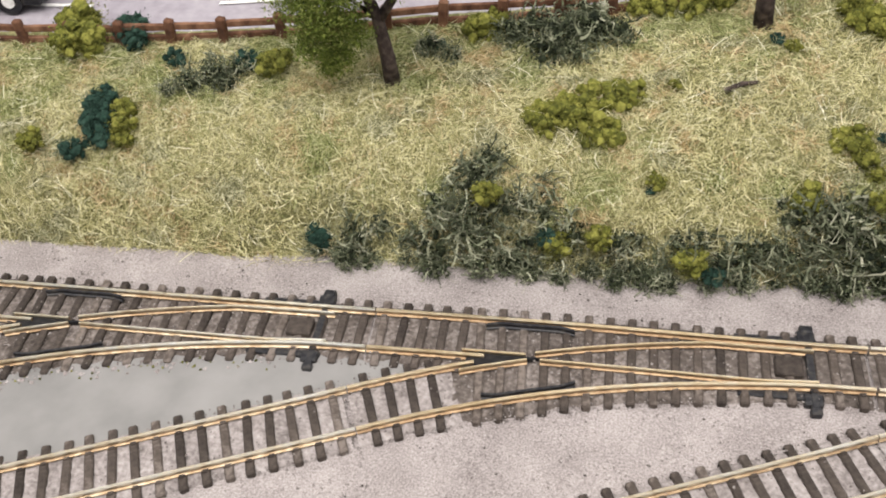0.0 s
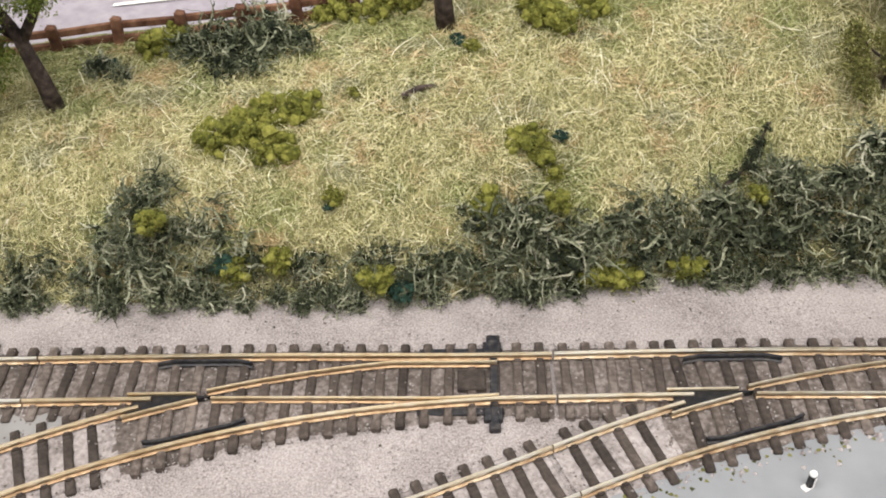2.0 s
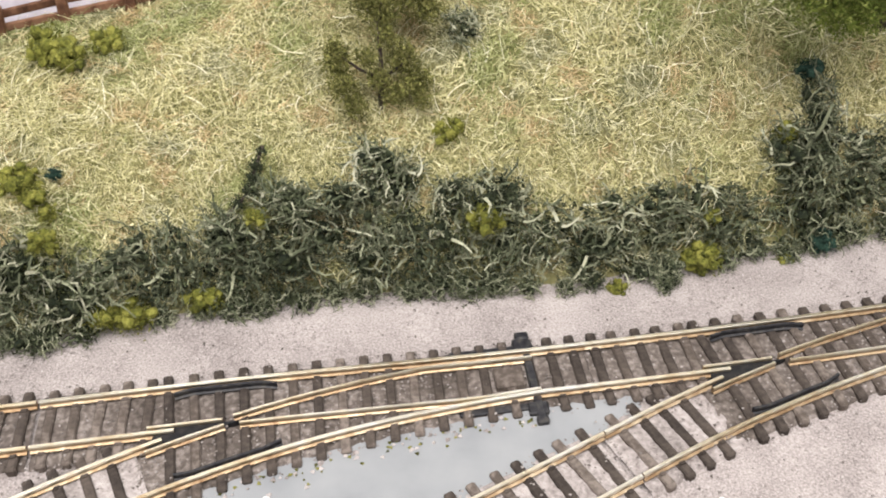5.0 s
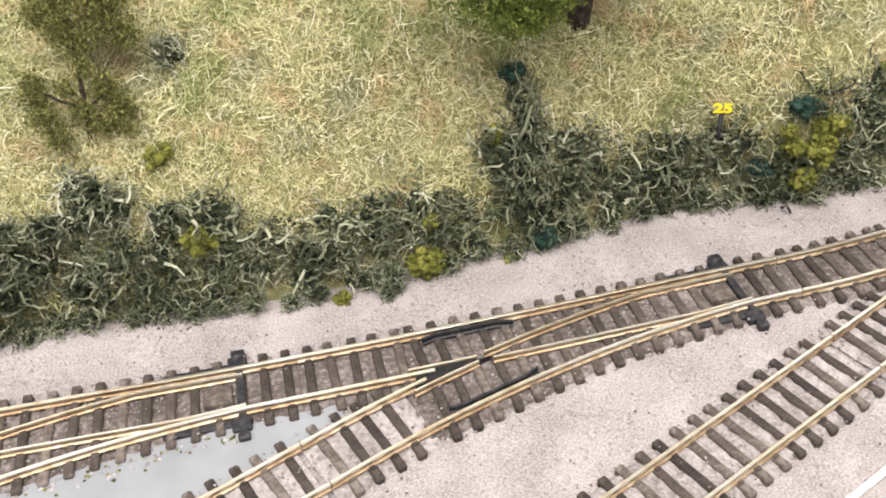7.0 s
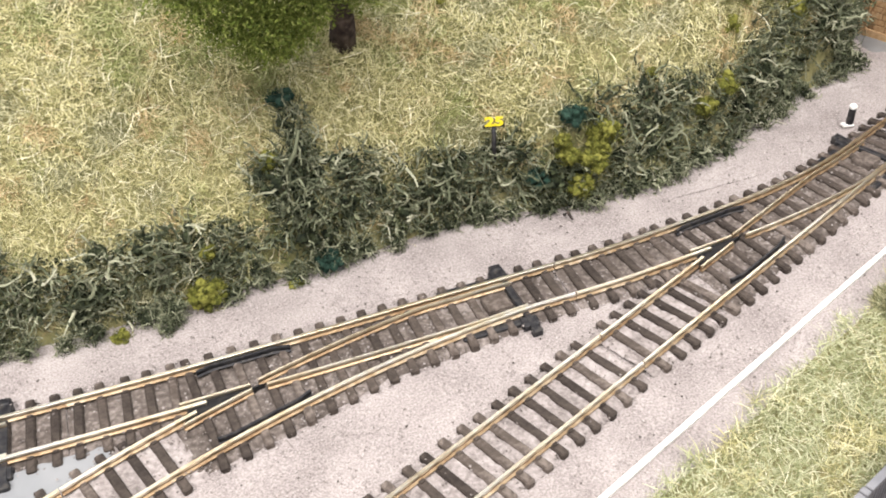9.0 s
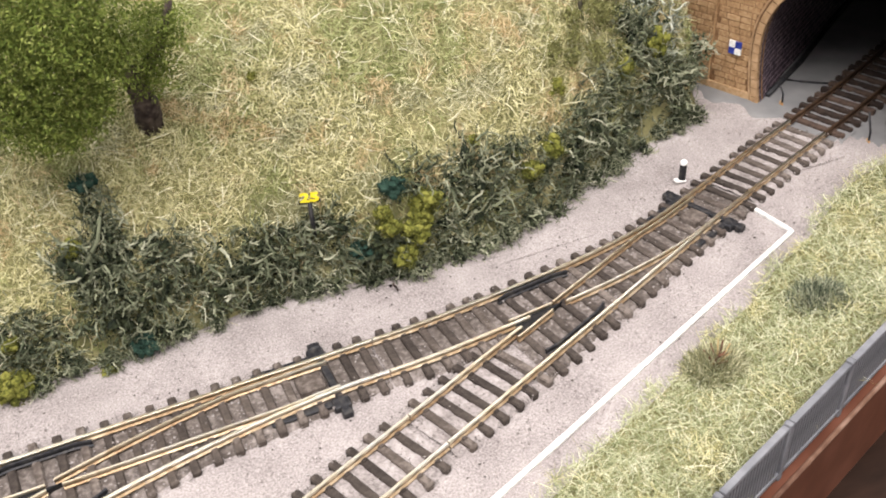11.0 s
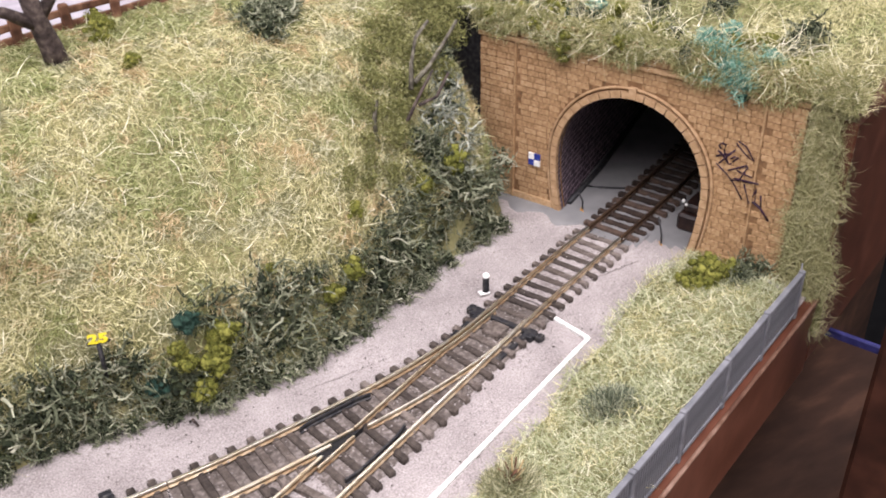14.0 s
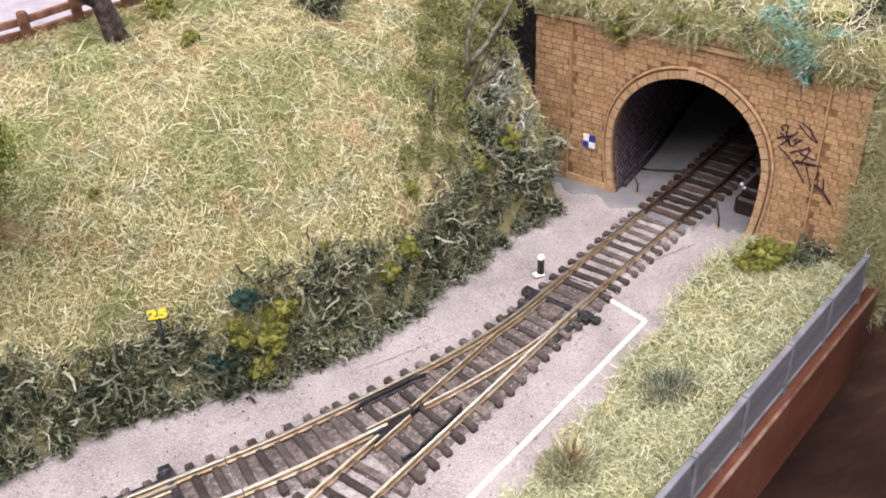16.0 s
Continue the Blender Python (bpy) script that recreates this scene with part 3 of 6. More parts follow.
# loose stones between and beside the sleepers
def stones(name, n, place, size, label, material=M_STONE, seed=5):
    r = np.random.default_rng(seed)
    tet = np.array([[1, 0, -0.3], [-0.5, 0.87, -0.3], [-0.5, -0.87, -0.3], [0.1, 0.05, 0.8], [0.7, 0.6, 0.3]])
    f = np.array([[0, 2, 1], [0, 4, 3], [4, 1, 3], [1, 2, 3], [2, 0, 3], [0, 1, 4]])
    C = place(r, n)
    ang, s = r.uniform(0, 6.28, n), r.uniform(0.5, 1.25, n) * size
    ca, sa = np.cos(ang), np.sin(ang)
    V = np.zeros((n, 5, 3))
    V[:, :, 0] = (ca[:, None] * tet[:, 0] - sa[:, None] * tet[:, 1]) * s[:, None]
    V[:, :, 1] = (sa[:, None] * tet[:, 0] + ca[:, None] * tet[:, 1]) * s[:, None]
    V[:, :, 2] = tet[:, 2] * s[:, None] * 0.8
    V += C[:, None]
    F = (f[None] + 5 * np.arange(n)[:, None, None]).reshape(-1, 3)
    return tagged(part(name, mesh_of(name, V.reshape(-1, 3), F, material)), label, "gravel", kind="stuff")


def along_tracks(r, n):
    which = r.integers(0, 8, n)
    x = r.uniform(-0.25, 0.69, n)
    y = main_y(x)
    for k, (f, toe) in enumerate(LEGS):
        m_ = which == k
        x[m_] = toe - 0.03 - r.uniform(0, 0.2, m_.sum())
        y[m_] = f(x[m_])
    y = y + r.uniform(-0.016, 0.016, n)
    return np.stack([x, y, np.where(r.random(n) < 0.07, SLEEPER_Z + 0.0001, 0.0022)], 1)


def on_gravel(r, n):
    x = r.uniform(-0.30, 0.68, n)
    y = r.uniform(-0.11, 0.085, n)
    keep = y > front_y(x) + 0.008
    y = np.where(keep, y, 0.03)
    return np.stack([x, y, np.full(n, GROUND_Z + 0.0001)], 1)


stones("loose_ballast", 13000, along_tracks, 0.0005, "loose fine ballast between the sleepers", seed=5)
M_GRAIN = mat("gravel_grain", [(0.24, 0.210, 0.198), (0.35, 0.312, 0.30), (0.47, 0.43, 0.415)], 500, 0.95, island=0.8)
stones("gravel_grains", 42000, on_gravel, 0.00042, "fine gravel grains on the baseboard", M_GRAIN, seed=6)

M_GRIT = mat("dark_grit", [(0.05, 0.042, 0.037), (0.11, 0.094, 0.085), (0.20, 0.178, 0.165)], 500, 0.95, island=0.8)
stones("dark_grit", 1500, on_gravel, 0.00052, "scattered dark grit on the gravel", M_GRIT, seed=12)


def along_patch(r, n):
    """Bits of foam and glue along the edges of the grey patches."""
    x = np.where(r.random(n) < 0.5, r.uniform(-0.235, -0.085, n), r.uniform(0.110, 0.262, n))
    y = np.where(x < 0, by_a(x), by_c(x)) - 0.0143 - np.abs(r.normal(0, 0.0028, n)) + 0.0012 * np.sin(x * 260)
    return np.stack([x, y, np.full(n, GROUND_Z + 0.0012)], 1)


stones("edge_crumbs", 130, along_patch, 0.0007, "olive foam crumbs along the edge of the grey patch", M_LEAFB, seed=9)
stones("glue_crumbs", 160, along_patch, 0.0009, "pale dried glue and grit along the edge of the grey patch", M_GRAIN, seed=10)


# ---- foliage ----
def strands(P, D, Wd, length, width, curl, segs, side):
    """Thin tapered ribbons: roots P, directions D, curling sideways along Wd."""
    n = len(P)
    t = np.linspace(0, 1, segs + 1)
    V = np.zeros((n, 2 * segs + 1, 3))
    for i in range(segs + 1):
        c = P + D * (length * t[i])[:, None] + Wd * (curl * length * t[i] ** 2)[:, None]
        w = side * (width * (1 - 0.75 * t[i]))[:, None]
        if i < segs:
            V[:, 2 * i], V[:, 2 * i + 1] = c - w, c + w
        else:
            V[:, 2 * segs] = c
    f = []
    for i in range(segs - 1):
        f += [(2 * i, 2 * i + 1, 2 * i + 3), (2 * i, 2 * i + 3, 2 * i + 2)]
    f.append((2 * segs - 2, 2 * segs - 1, 2 * segs))
    F = (np.array(f)[None] + (2 * segs + 1) * np.arange(n)[:, None, None]).reshape(-1, 3)
    return V.reshape(-1, 3), F


def unit(v):
    return v / (np.linalg.norm(v, axis=-1, keepdims=True) + 1e-12)


hedge_top = spline([-0.135, -0.112, -0.079, -0.051, -0.02, 0.001, 0.032, 0.07, 0.098, 0.129, 0.163, 0.2, 0.218, 0.256, 0.294, 0.325, 0.355, 0.372, 0.387, 0.41, 0.443, 0.477, 0.513, 0.547, 0.58, 0.605, 0.66],
                   [0.0, 0.001, 0.015, 0.025, 0.036, 0.033, 0.021, 0.026, 0.028, 0.037, 0.038, 0.042, 0.045, 0.041, 0.035, 0.03, 0.031, 0.048, 0.04, 0.034, 0.029, 0.042, 0.041, 0.043, 0.047, 0.050, 0.036])


def hill_points(r, n, x0=-0.40, x1=0.652):
    """Places spread evenly over the grassed slope between hedge and fence."""
    n = int(n * 2.2)
    x = r.uniform(x0, x1, n)
    y0 = hedge_y(x) - 0.002
    y = y0 + (fence_y(x) + 0.003 - y0) * r.uniform(0, 1, n)
    z = hill_z(x, y)
    e = 2e-4
    nx, ny = -(hill_z(x + e, y) - z) / e, -(hill_z(x, y + e) - z) / e
    keep = (y > hedge_y(x) + 0.24 * hedge_top(x) - 0.003) | (x < -0.09)
    keep &= (x * WALL_N.x + y * WALL_N.y < WALL_C - 0.024) | (x * WALL_U.x + y * WALL_U.y > -0.080)
    keep &= r.uniform(0, 1.8, n) < np.minimum(1.8, np.sqrt(1 + ny * ny + nx * nx))
    N = unit(np.stack([nx, ny, np.ones_like(nx)], 1))
    return np.stack([x, y, z], 1)[keep], N[keep]


def turf(name, P, N, r, lo, hi, width, label, lift=0.45, segs=2, curl=0.35, material=None):
    n = len(P)
    T = unit(np.cross(N, r.normal(size=(n, 3))))
    up = np.abs(r.normal(0, lift, n))
    D = unit(T + N * up[:, None] + np.array([0, 0, 0.12]))
    Wd = unit(np.cross(N, T) * r.choice([-1, 1], n)[:, None] - 0.12 * N)
    L = r.uniform(lo, hi, n)
    V, F = strands(P + N * 0.0001, D, Wd, L, width * r.uniform(0.6, 1.3, n), curl * r.uniform(0, 1.4, n), segs, unit(np.cross(N, D) + N * r.normal(0, 0.7, n)[:, None]))
    return tagged(part(name, mesh_of(name, V, F, material or M_GRASS)), label, "grass", kind="stuff")


def patchy(P, wave, seed):
    """A smooth random field over places, about -1 to 1, with lumps about one wave across."""
    r = np.random.default_rng(seed)
    v = np.zeros(len(P))
    for k in range(14):
        d = unit(r.normal(size=3)) * 6.2832 / (wave * r.uniform(0.5, 1.6))
        v += np.sin(P @ d + r.uniform(0, 6.28))
    return v / 14**0.5


r1 = np.random.default_rng(21)
M_STRAW = mat("pale_straw", [(0.29, 0.27, 0.12), (0.59, 0.55, 0.32), (0.90, 0.86, 0.67)], 90, 0.7, island=0.75)
M_GREENF = mat("green_fibre", [(0.085, 0.102, 0.025), (0.195, 0.218, 0.070), (0.33, 0.345, 0.14), (0.54, 0.54, 0.29)], 120, 0.8, island=0.85)
M_TANF = mat("tan_fibre", [(0.22, 0.155, 0.066), (0.45, 0.34, 0.165), (0.70, 0.565, 0.34)], 120, 0.8, island=0.85)
M_GREYF = mat("grey_fibre", [(0.105, 0.108, 0.050), (0.235, 0.232, 0.118), (0.39, 0.375, 0.215), (0.66, 0.63, 0.42)], 120, 0.8, island=0.85)


def patch_of(P, r):
    """Which of four kinds of grass grows at each place: 0 straw, 1 green, 2 tan, 3 grey-green."""
    flat = np.clip((P[:, 1] - fence_y(P[:, 0]) + 0.045) / 0.03, 0, 1)
    s = np.stack([0.78 + 0 * flat, 0.9 * patchy(P, 0.030, 1) + 0.16 + 1.0 * flat, patchy(P, 0.014, 2) - 0.15 + 0.35 * flat, 0.9 * patchy(P, 0.020, 3) - 0.06 + 0.45 * flat], 1)
    east = np.clip((P[:, 0] - 0.30) / 0.22, 0, 1)
    s[:, 1] += 0.30 * east
    s[:, 2] += 0.22 * east
    s[:, 3] += 0.30 * east
    return np.argmax(s + r.gumbel(0, 0.15, s.shape), 1)


P, N = hill_points(r1, 165000)
kind_of = patch_of(P, r1)
for k, (nm, mm, lb) in enumerate((("field_grass", M_GRASS, "straw-yellow fibre grass covering the hillside"), ("green_grass", M_GREENF, "patches of olive-green fibre grass on the hillside"),
                                  ("dry_grass", M_TANF, "dry tan-brown fibre grass in small patches"), ("grey_grass", M_GREYF, "patches of greyish-green fibre grass on the hillside"))):
    q = kind_of == k
    turf(nm, P[q], N[q], r1, 0.0022, 0.0066, 0.00020, lb, lift=0.5, segs=4, curl=1.0, material=mm)
P, N = hill_points(r1, 12500)
q = patchy(P, 0.02, 7) + r1.normal(0, 0.7, len(P)) > -0.1 + 0.7 * (P[:, 1] > fence_y(P[:, 0]) - 0.03)
turf("long_grass", P[q], N[q], r1, 0.0045, 0.0115, 0.00019, "long pale straw fibres lying over the hillside grass", lift=0.6, segs=6, curl=1.25, material=M_STRAW)

# grassed strip in front of the track
verge_y = spline([0.30, 0.556, 0.583, 0.600, 0.626, 0.640, 0.662, 0.685, 0.72], [-0.1430, -0.0405, -0.0285, -0.0185, -0.0080, 0.0015, 0.0125, 0.0195, 0.027])


def strip_points(r, n):
    x = r.uniform(0.33, 0.712, n)
    a, b = front_y(x) + 0.0065, verge_y(x) - 0.001
    wob = 0.0016 * np.sin(x * 160) + 0.0012 * np.sin(x * 410)
    y = a + (b + wob - a) * r.uniform(0, 1, n)
    keep = (x * WALL_N.x + y * WALL_N.y) < WALL_C - 0.001
    x, y = x[keep], y[keep]
    z = 0.003 + 0.003 * np.sin(np.clip((y - front_y(x)) / 0.035, 0, 1) * 3.14)
    return np.stack([x, y, z], 1), np.tile([0.0, 0.0, 1.0], (len(x), 1))


SX = np.linspace(0.33, 0.712, 120)
SP = np.zeros((120, 14, 3))
for i, x in enumerate(SX):
    a, b = front_y(x) + 0.0036, float(verge_y(x))
    yy = np.linspace(a, b, 14)
    SP[i, :, 0], SP[i, :, 1] = x, yy
    SP[i, :, 2] = 0.0016 + 0.003 * np.sin(np.clip((yy - front_y(x)) / 0.035, 0, 1) * 3.14) * (np.linspace(1, 0, 14) ** 0.3) - 0.0016 * ((np.arange(14) == 13) | (np.arange(14) == 0))
tagged(part("verge", grid_mesh("verge", SP, M_SOIL)), "low grassy verge between track and fence", "verge", kind="structure")
P, N = strip_points(r1, 28000)
q = patchy(P, 0.02, 5) + r1.normal(0, 0.5, len(P)) > -0.75
turf("verge_grass", P[~q], N[~q], r1, 0.003, 0.0065, 0.00017, "pale straw fibre grass on the verge", lift=0.6, segs=3, curl=0.7)
turf("verge_green_grass", P[q], N[q], r1, 0.003, 0.0065, 0.00017, "pale green fibre grass on the verge", lift=0.6, segs=3, curl=0.7,
     material=mat("pale_green_fibre", [(0.13, 0.150, 0.062), (0.275, 0.298, 0.148), (0.43, 0.445, 0.265), (0.68, 0.675, 0.49)], 120, 0.8, island=0.7))
P, N = strip_points(r1, 2200)
turf("verge_long_grass", P, N, r1, 0.005, 0.009, 0.00013, "long pale straw fibres on the verge", lift=0.7, segs=5, curl=0.8, material=M_STRAW)


def fibre_mesh(name, n, R, seed, material=M_TWIG, squash=0.85):
    """A tangle of crooked, forked twigs and finer fibres round a centre."""
    r = np.random.default_rng(seed)
    segs = 4

    def bars(P, D, L, rad, bendy):
        m = len(P)
        B = unit(np.cross(D, r.normal(size=(m, 3))))
        C2 = np.cross(D, B)
        bend, ph = r.uniform(-bendy, bendy, m), r.uniform(0, 6.28, m)
        V, mids = np.zeros((m, segs + 1, 3, 3)), []
        for i in range(segs + 1):
            t = i / segs
            c = P + D * (L * t)[:, None] + B * (bend * L * t * t)[:, None] + C2 * (0.13 * L * np.sin(t * 5.5 + ph))[:, None]
            mids.append(c)
            for j in range(3):
                a = j * 2.0944
                V[:, i, j] = c + (B * math.cos(a) + C2 * math.sin(a)) * (rad * (1 - 0.55 * t))[:, None]
        f = []
        for i in range(segs):
            for j in range(3):
                a, b = 3 * i + j, 3 * i + (j + 1) % 3
                f += [(a, b, b + 3), (a, b + 3, a + 3)]
        k = 3 * (segs + 1)
        return V.reshape(-1, 3), (np.array(f)[None] + k * np.arange(m)[:, None, None]).reshape(-1, 3), mids

    S = np.array([1, 1, squash])
    D = unit(r.normal(size=(n, 3)))
    P = D * (R * r.uniform(0.45, 0.9, n))[:, None] * S
    T = unit(np.cross(D, r.normal(size=(n, 3))))
    main = unit(D * r.uniform(-0.2, 0.6, n)[:, None] + T)
    L = R * r.uniform(0.40, 0.85, n)
    sets = [bars(P, main, L, R * r.uniform(0.032, 0.066, n), 0.9)]
    mids = sets[0][2]
    for q in (1, 2, 3):
        m = r.random(n) < 0.75
        D3 = unit(main[m] + unit(r.normal(size=(m.sum(), 3))) * 0.9 + D[m] * 0.3)
        sets.append(bars(mids[q][m], D3, L[m] * r.uniform(0.25, 0.55, m.sum()), R * r.uniform(0.024, 0.046, m.sum()), 0.8))
    k = n // 3
    D4 = unit(r.normal(size=(k, 3)))
    T4 = unit(np.cross(D4, r.normal(size=(k, 3))))
    sets.append(bars(D4 * (R * r.uniform(0.6, 0.95, k))[:, None] * S, unit(T4 + 0.3 * D4), R * r.uniform(0.4, 0.9, k), R * r.uniform(0.013, 0.024, k), 1.0))
    V, F, o = [], [], 0
    for v, f, _ in sets:
        V.append(v)
        F.append(f + o)
        o += len(v)
    return mesh_of(name, np.concatenate(V), np.concatenate(F), material)


def flake_mesh(name, n, R, seed, material, size=0.0007, squash=0.85, lo=0.6, hi=1.0):
    r = np.random.default_rng(seed)
    D = unit(r.normal(size=(n, 3)))
    c = D * (R * r.uniform(lo, hi, n) * (1 + 0.22 * np.sin(D[:, 0] * 7 + seed) * np.sin(D[:, 1] * 6 + 1) + 0.15 * np.sin(D[:, 2] * 13)))[:, None] * np.array([1, 1, squash])
    a, b = unit(r.normal(size=(n, 3))), unit(r.normal(size=(n, 3)))
    s = (size * r.uniform(0.5, 1.4, n))[:, None]
    Q = np.stack([c - a * s * 0.5, c + b * s * 0.45, c + a * s, c - b * s * 0.45], 1).reshape(-1, 3)
    q = np.array([[0, 1, 2], [0, 2, 3]])
    return mesh_of(name, Q, (q[None] + 4 * np.arange(n)[:, None, None]).reshape(-1, 3), material)


def lump_mesh(name, R, seed, material, count=26, squash=0.8, sub=2):
    """Foam: many small rough balls heaped into a clump."""
    r = random.Random(seed)
    bm = bmesh.new()
    for i in range(count):
        a, h, d = r.uniform(0, 6.28), r.uniform(-0.9, 0.9), r.uniform(0.3, 0.85)
        c = Vector((math.cos(a) * d * math.sqrt(1 - h * h), math.sin(a) * d * math.sqrt(1 - h * h), h * squash * d)) * R
        s = R * r.uniform(0.13, 0.32)
        q = bmesh.ops.create_icosphere(bm, subdivisions=sub, radius=s, matrix=Matrix.Translation(c))
        for v in q["verts"]:
            k = noise.noise(v.co * (2.6 / R) + Vector((seed, 0, 0))) * 0.5 + noise.noise(v.co * (9 / R)) * 0.35
            v.co = c + (v.co - c) * (1 + k)
    me = bpy.data.meshes.new(name)
    bm.to_mesh(me)
    bm.free()
    me.materials.append(material)
    return me


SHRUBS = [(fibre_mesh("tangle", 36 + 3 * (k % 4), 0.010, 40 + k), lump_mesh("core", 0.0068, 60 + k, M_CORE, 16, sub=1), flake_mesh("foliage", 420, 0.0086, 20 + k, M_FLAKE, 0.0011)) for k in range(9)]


def foam_mesh(seed, material):
    """Rough foam: a heap of little lumps, fuzzed with crumbs, as one mesh."""
    me = lump_mesh("foam", 0.0088, seed, material, 46, sub=1)
    fl = flake_mesh("crumbs", 900, 0.0094, seed, material, 0.0007, 0.8, 0.55, 1.0)
    bm = bmesh.new()
    bm.from_mesh(me)
    bm.from_mesh(fl)
    bm.to_mesh(me)
    bm.free()
    bpy.data.meshes.remove(fl)
    return me


MOSSES = [foam_mesh(80 + k, M_MOSS) for k in range(6)]
DARKS = [foam_mesh(90 + k, M_DARKFOAM) for k in range(4)]
TEALS = [foam_mesh(97 + k, M_TEAL) for k in range(2)]
fr = random.Random(31)


def shrub(x, y, z, R, group="", label="tangled grey-green fibre shrub on the bank"):
    s = R / 0.010
    t = thing("shrub", label, "shrub", pose(x, y, z), group)
    a, b, c = fr.choice(SHRUBS)
    spin = pose(0, 0, 0, fr.uniform(-25, 25), fr.uniform(-25, 25), fr.uniform(0, 360)) @ Matrix.Diagonal((s * fr.uniform(0.85, 1.2), s * fr.uniform(0.85, 1.15), s * fr.uniform(0.8, 1.25), 1))
    part("tangle", a, None, t, m=spin)
    part("core", b, None, t, "inner lump coloured near black for the shade between twigs", m=spin)
    part("foliage", c, None, t, "small dark green leaf flakes", m=spin)
    return t


def clump(x, y, z, R, kinds, name, label, category):
    s = R / 0.010
    me = fr.choice(kinds)
    ob = part(name, me, m=pose(x, y, z, fr.uniform(-20, 20), fr.uniform(-20, 20), fr.uniform(0, 360)) @ Matrix.Diagonal((s * 1.06, s, s * 0.95, 1)))
    return tagged(ob, label, category, "foam clumps on the hillside")


LICHENS = [fibre_mesh("lichen", 60, 0.010, 140 + k, M_LICHEN) for k in range(3)]


def lichen_bush(x, y, z, R):
    s = R / 0.010
    t = thing("lichen_bush", "pale grey-green branching lichen bush beside the portal", "shrub", pose(x, y, z))
    spin = pose(0, 0, 0, fr.uniform(-25, 25), fr.uniform(-25, 25), fr.uniform(0, 360)) @ Matrix.Diagonal((s, s, s, 1))
    part("tangle", fr.choice(LICHENS), None, t, m=spin)
    part("core", fr.choice(SHRUBS)[1], None, t, "inner lump coloured near black for the shade between twigs", m=spin)
    return t


# the hedge along the foot of the bank: a steep thick face of shrubs, ragged at its foot
x = -0.080
while x < 0.648:
    top = float(hedge_top(np.array(x))) * fr.uniform(0.92, 1.10)
    z = 0.0035
    while z < max(0.006, top - 0.004):
        hx_ = x + fr.uniform(-0.004, 0.004)
        R = fr.uniform(0.0082, 0.0116) * (0.70 if z < 0.008 else 1.0)
        lean = 0.0062 + 0.28 * z + (0.004 * math.sin(hx_ * 95) + 0.0025 * math.sin(hx_ * 210 + 1) if z < 0.012 else 0.0)
        if hx_ > 0.632 and z > 0.034:
            break
        shrub(hx_, float(hedge_y(hx_)) + lean + fr.uniform(-0.003, 0.0032), z + fr.uniform(-0.001, 0.003), R, "hedge of fibre shrubs")
        z += fr.uniform(0.0085, 0.0115)
    x += fr.uniform(0.0092, 0.0122)

x = -0.075
while x < 0.640:
    shrub(x, float(hedge_y(x)) + fr.uniform(-0.0005, 0.0050), fr.uniform(0.0028, 0.0042), fr.uniform(0.0042, 0.0068), "hedge of fibre shrubs", "low ragged fibre shrub at the foot of the hedge")
    x += fr.uniform(0.008, 0.015)

MOSS_LABEL = "olive-yellow foam clump on the grassy bank"


def moss(rows):
    """Olive foam clumps, given by place and size."""
    for row in rows:
        clump(*row, MOSSES, "moss_clump", MOSS_LABEL, "foam clump")


moss([(0.0911, 0.1107, 0.0579, 0.0032), (0.001, 0.0785, 0.0448, 0.0101)])
moss([(0.0115, 0.0819, 0.0458, 0.0121), (0.0219, 0.074, 0.0432, 0.0105), (0.03, 0.0893, 0.0486, 0.0102), (0.0201, 0.0875, 0.0476, 0.0099), (0.1086, 0.0716, 0.0447, 0.0088), (0.1129, 0.0674, 0.0417, 0.0065), (0.0936, 0.0557, 0.0316, 0.0081), (0.1176, 0.0492, 0.036, 0.0059)])
moss([(0.1172, 0.0626, 0.0373, 0.0045), (-0.0177, 0.0478, 0.035, 0.0068), (0.0081, 0.0424, 0.0165, 0.0072), (0.023, 0.0425, 0.0197, 0.0064), (0.0551, 0.0406, 0.0129, 0.0074), (0.1389, 0.0429, 0.0068, 0.0084), (0.1624, 0.0449, 0.0087, 0.0075), (0.1357, 0.124, 0.0632, 0.0087)])
moss([(0.0429, 0.0585, 0.0338, 0.0055), (0.13, 0.0425, 0.0077, 0.0069), (0.3321, 0.0393, 0.0061, 0.0085), (0.2997, 0.0339, 0.0011, 0.0046), (0.2575, 0.0459, 0.0286, 0.0076), (0.1831, 0.0516, 0.0345, 0.0052), (0.362, 0.0576, 0.0414, 0.0058), (0.3618, 0.0379, 0.001, 0.0041)])
moss([(0.3342, 0.0433, 0.0201, 0.0037), (0.487, 0.0455, 0.03, 0.008), (0.48, 0.04, 0.0215, 0.0066), (0.4835, 0.043, 0.0255, 0.0058), (0.4755, 0.0385, 0.0125, 0.0062), (0.2489, 0.0703, 0.0476, 0.0064), (0.5465, 0.0563, 0.0306, 0.0066), (0.5357, 0.0512, 0.0257, 0.0057)])
moss([(0.5119, 0.0569, 0.0426, 0.0037), (0.4705, 0.0415, 0.0255, 0.0056), (0.469, 0.043, 0.031, 0.0042), (0.5959, 0.0826, 0.0425, 0.0067), (0.5567, 0.0713, 0.0476, 0.0053), (0.4922, 0.1704, 0.1098, 0.0078), (0.4888, 0.158, 0.1088, 0.0052), (0.4951, 0.1387, 0.1049, 0.0048), (0.6142, 0.0887, 0.0479, 0.0087)])
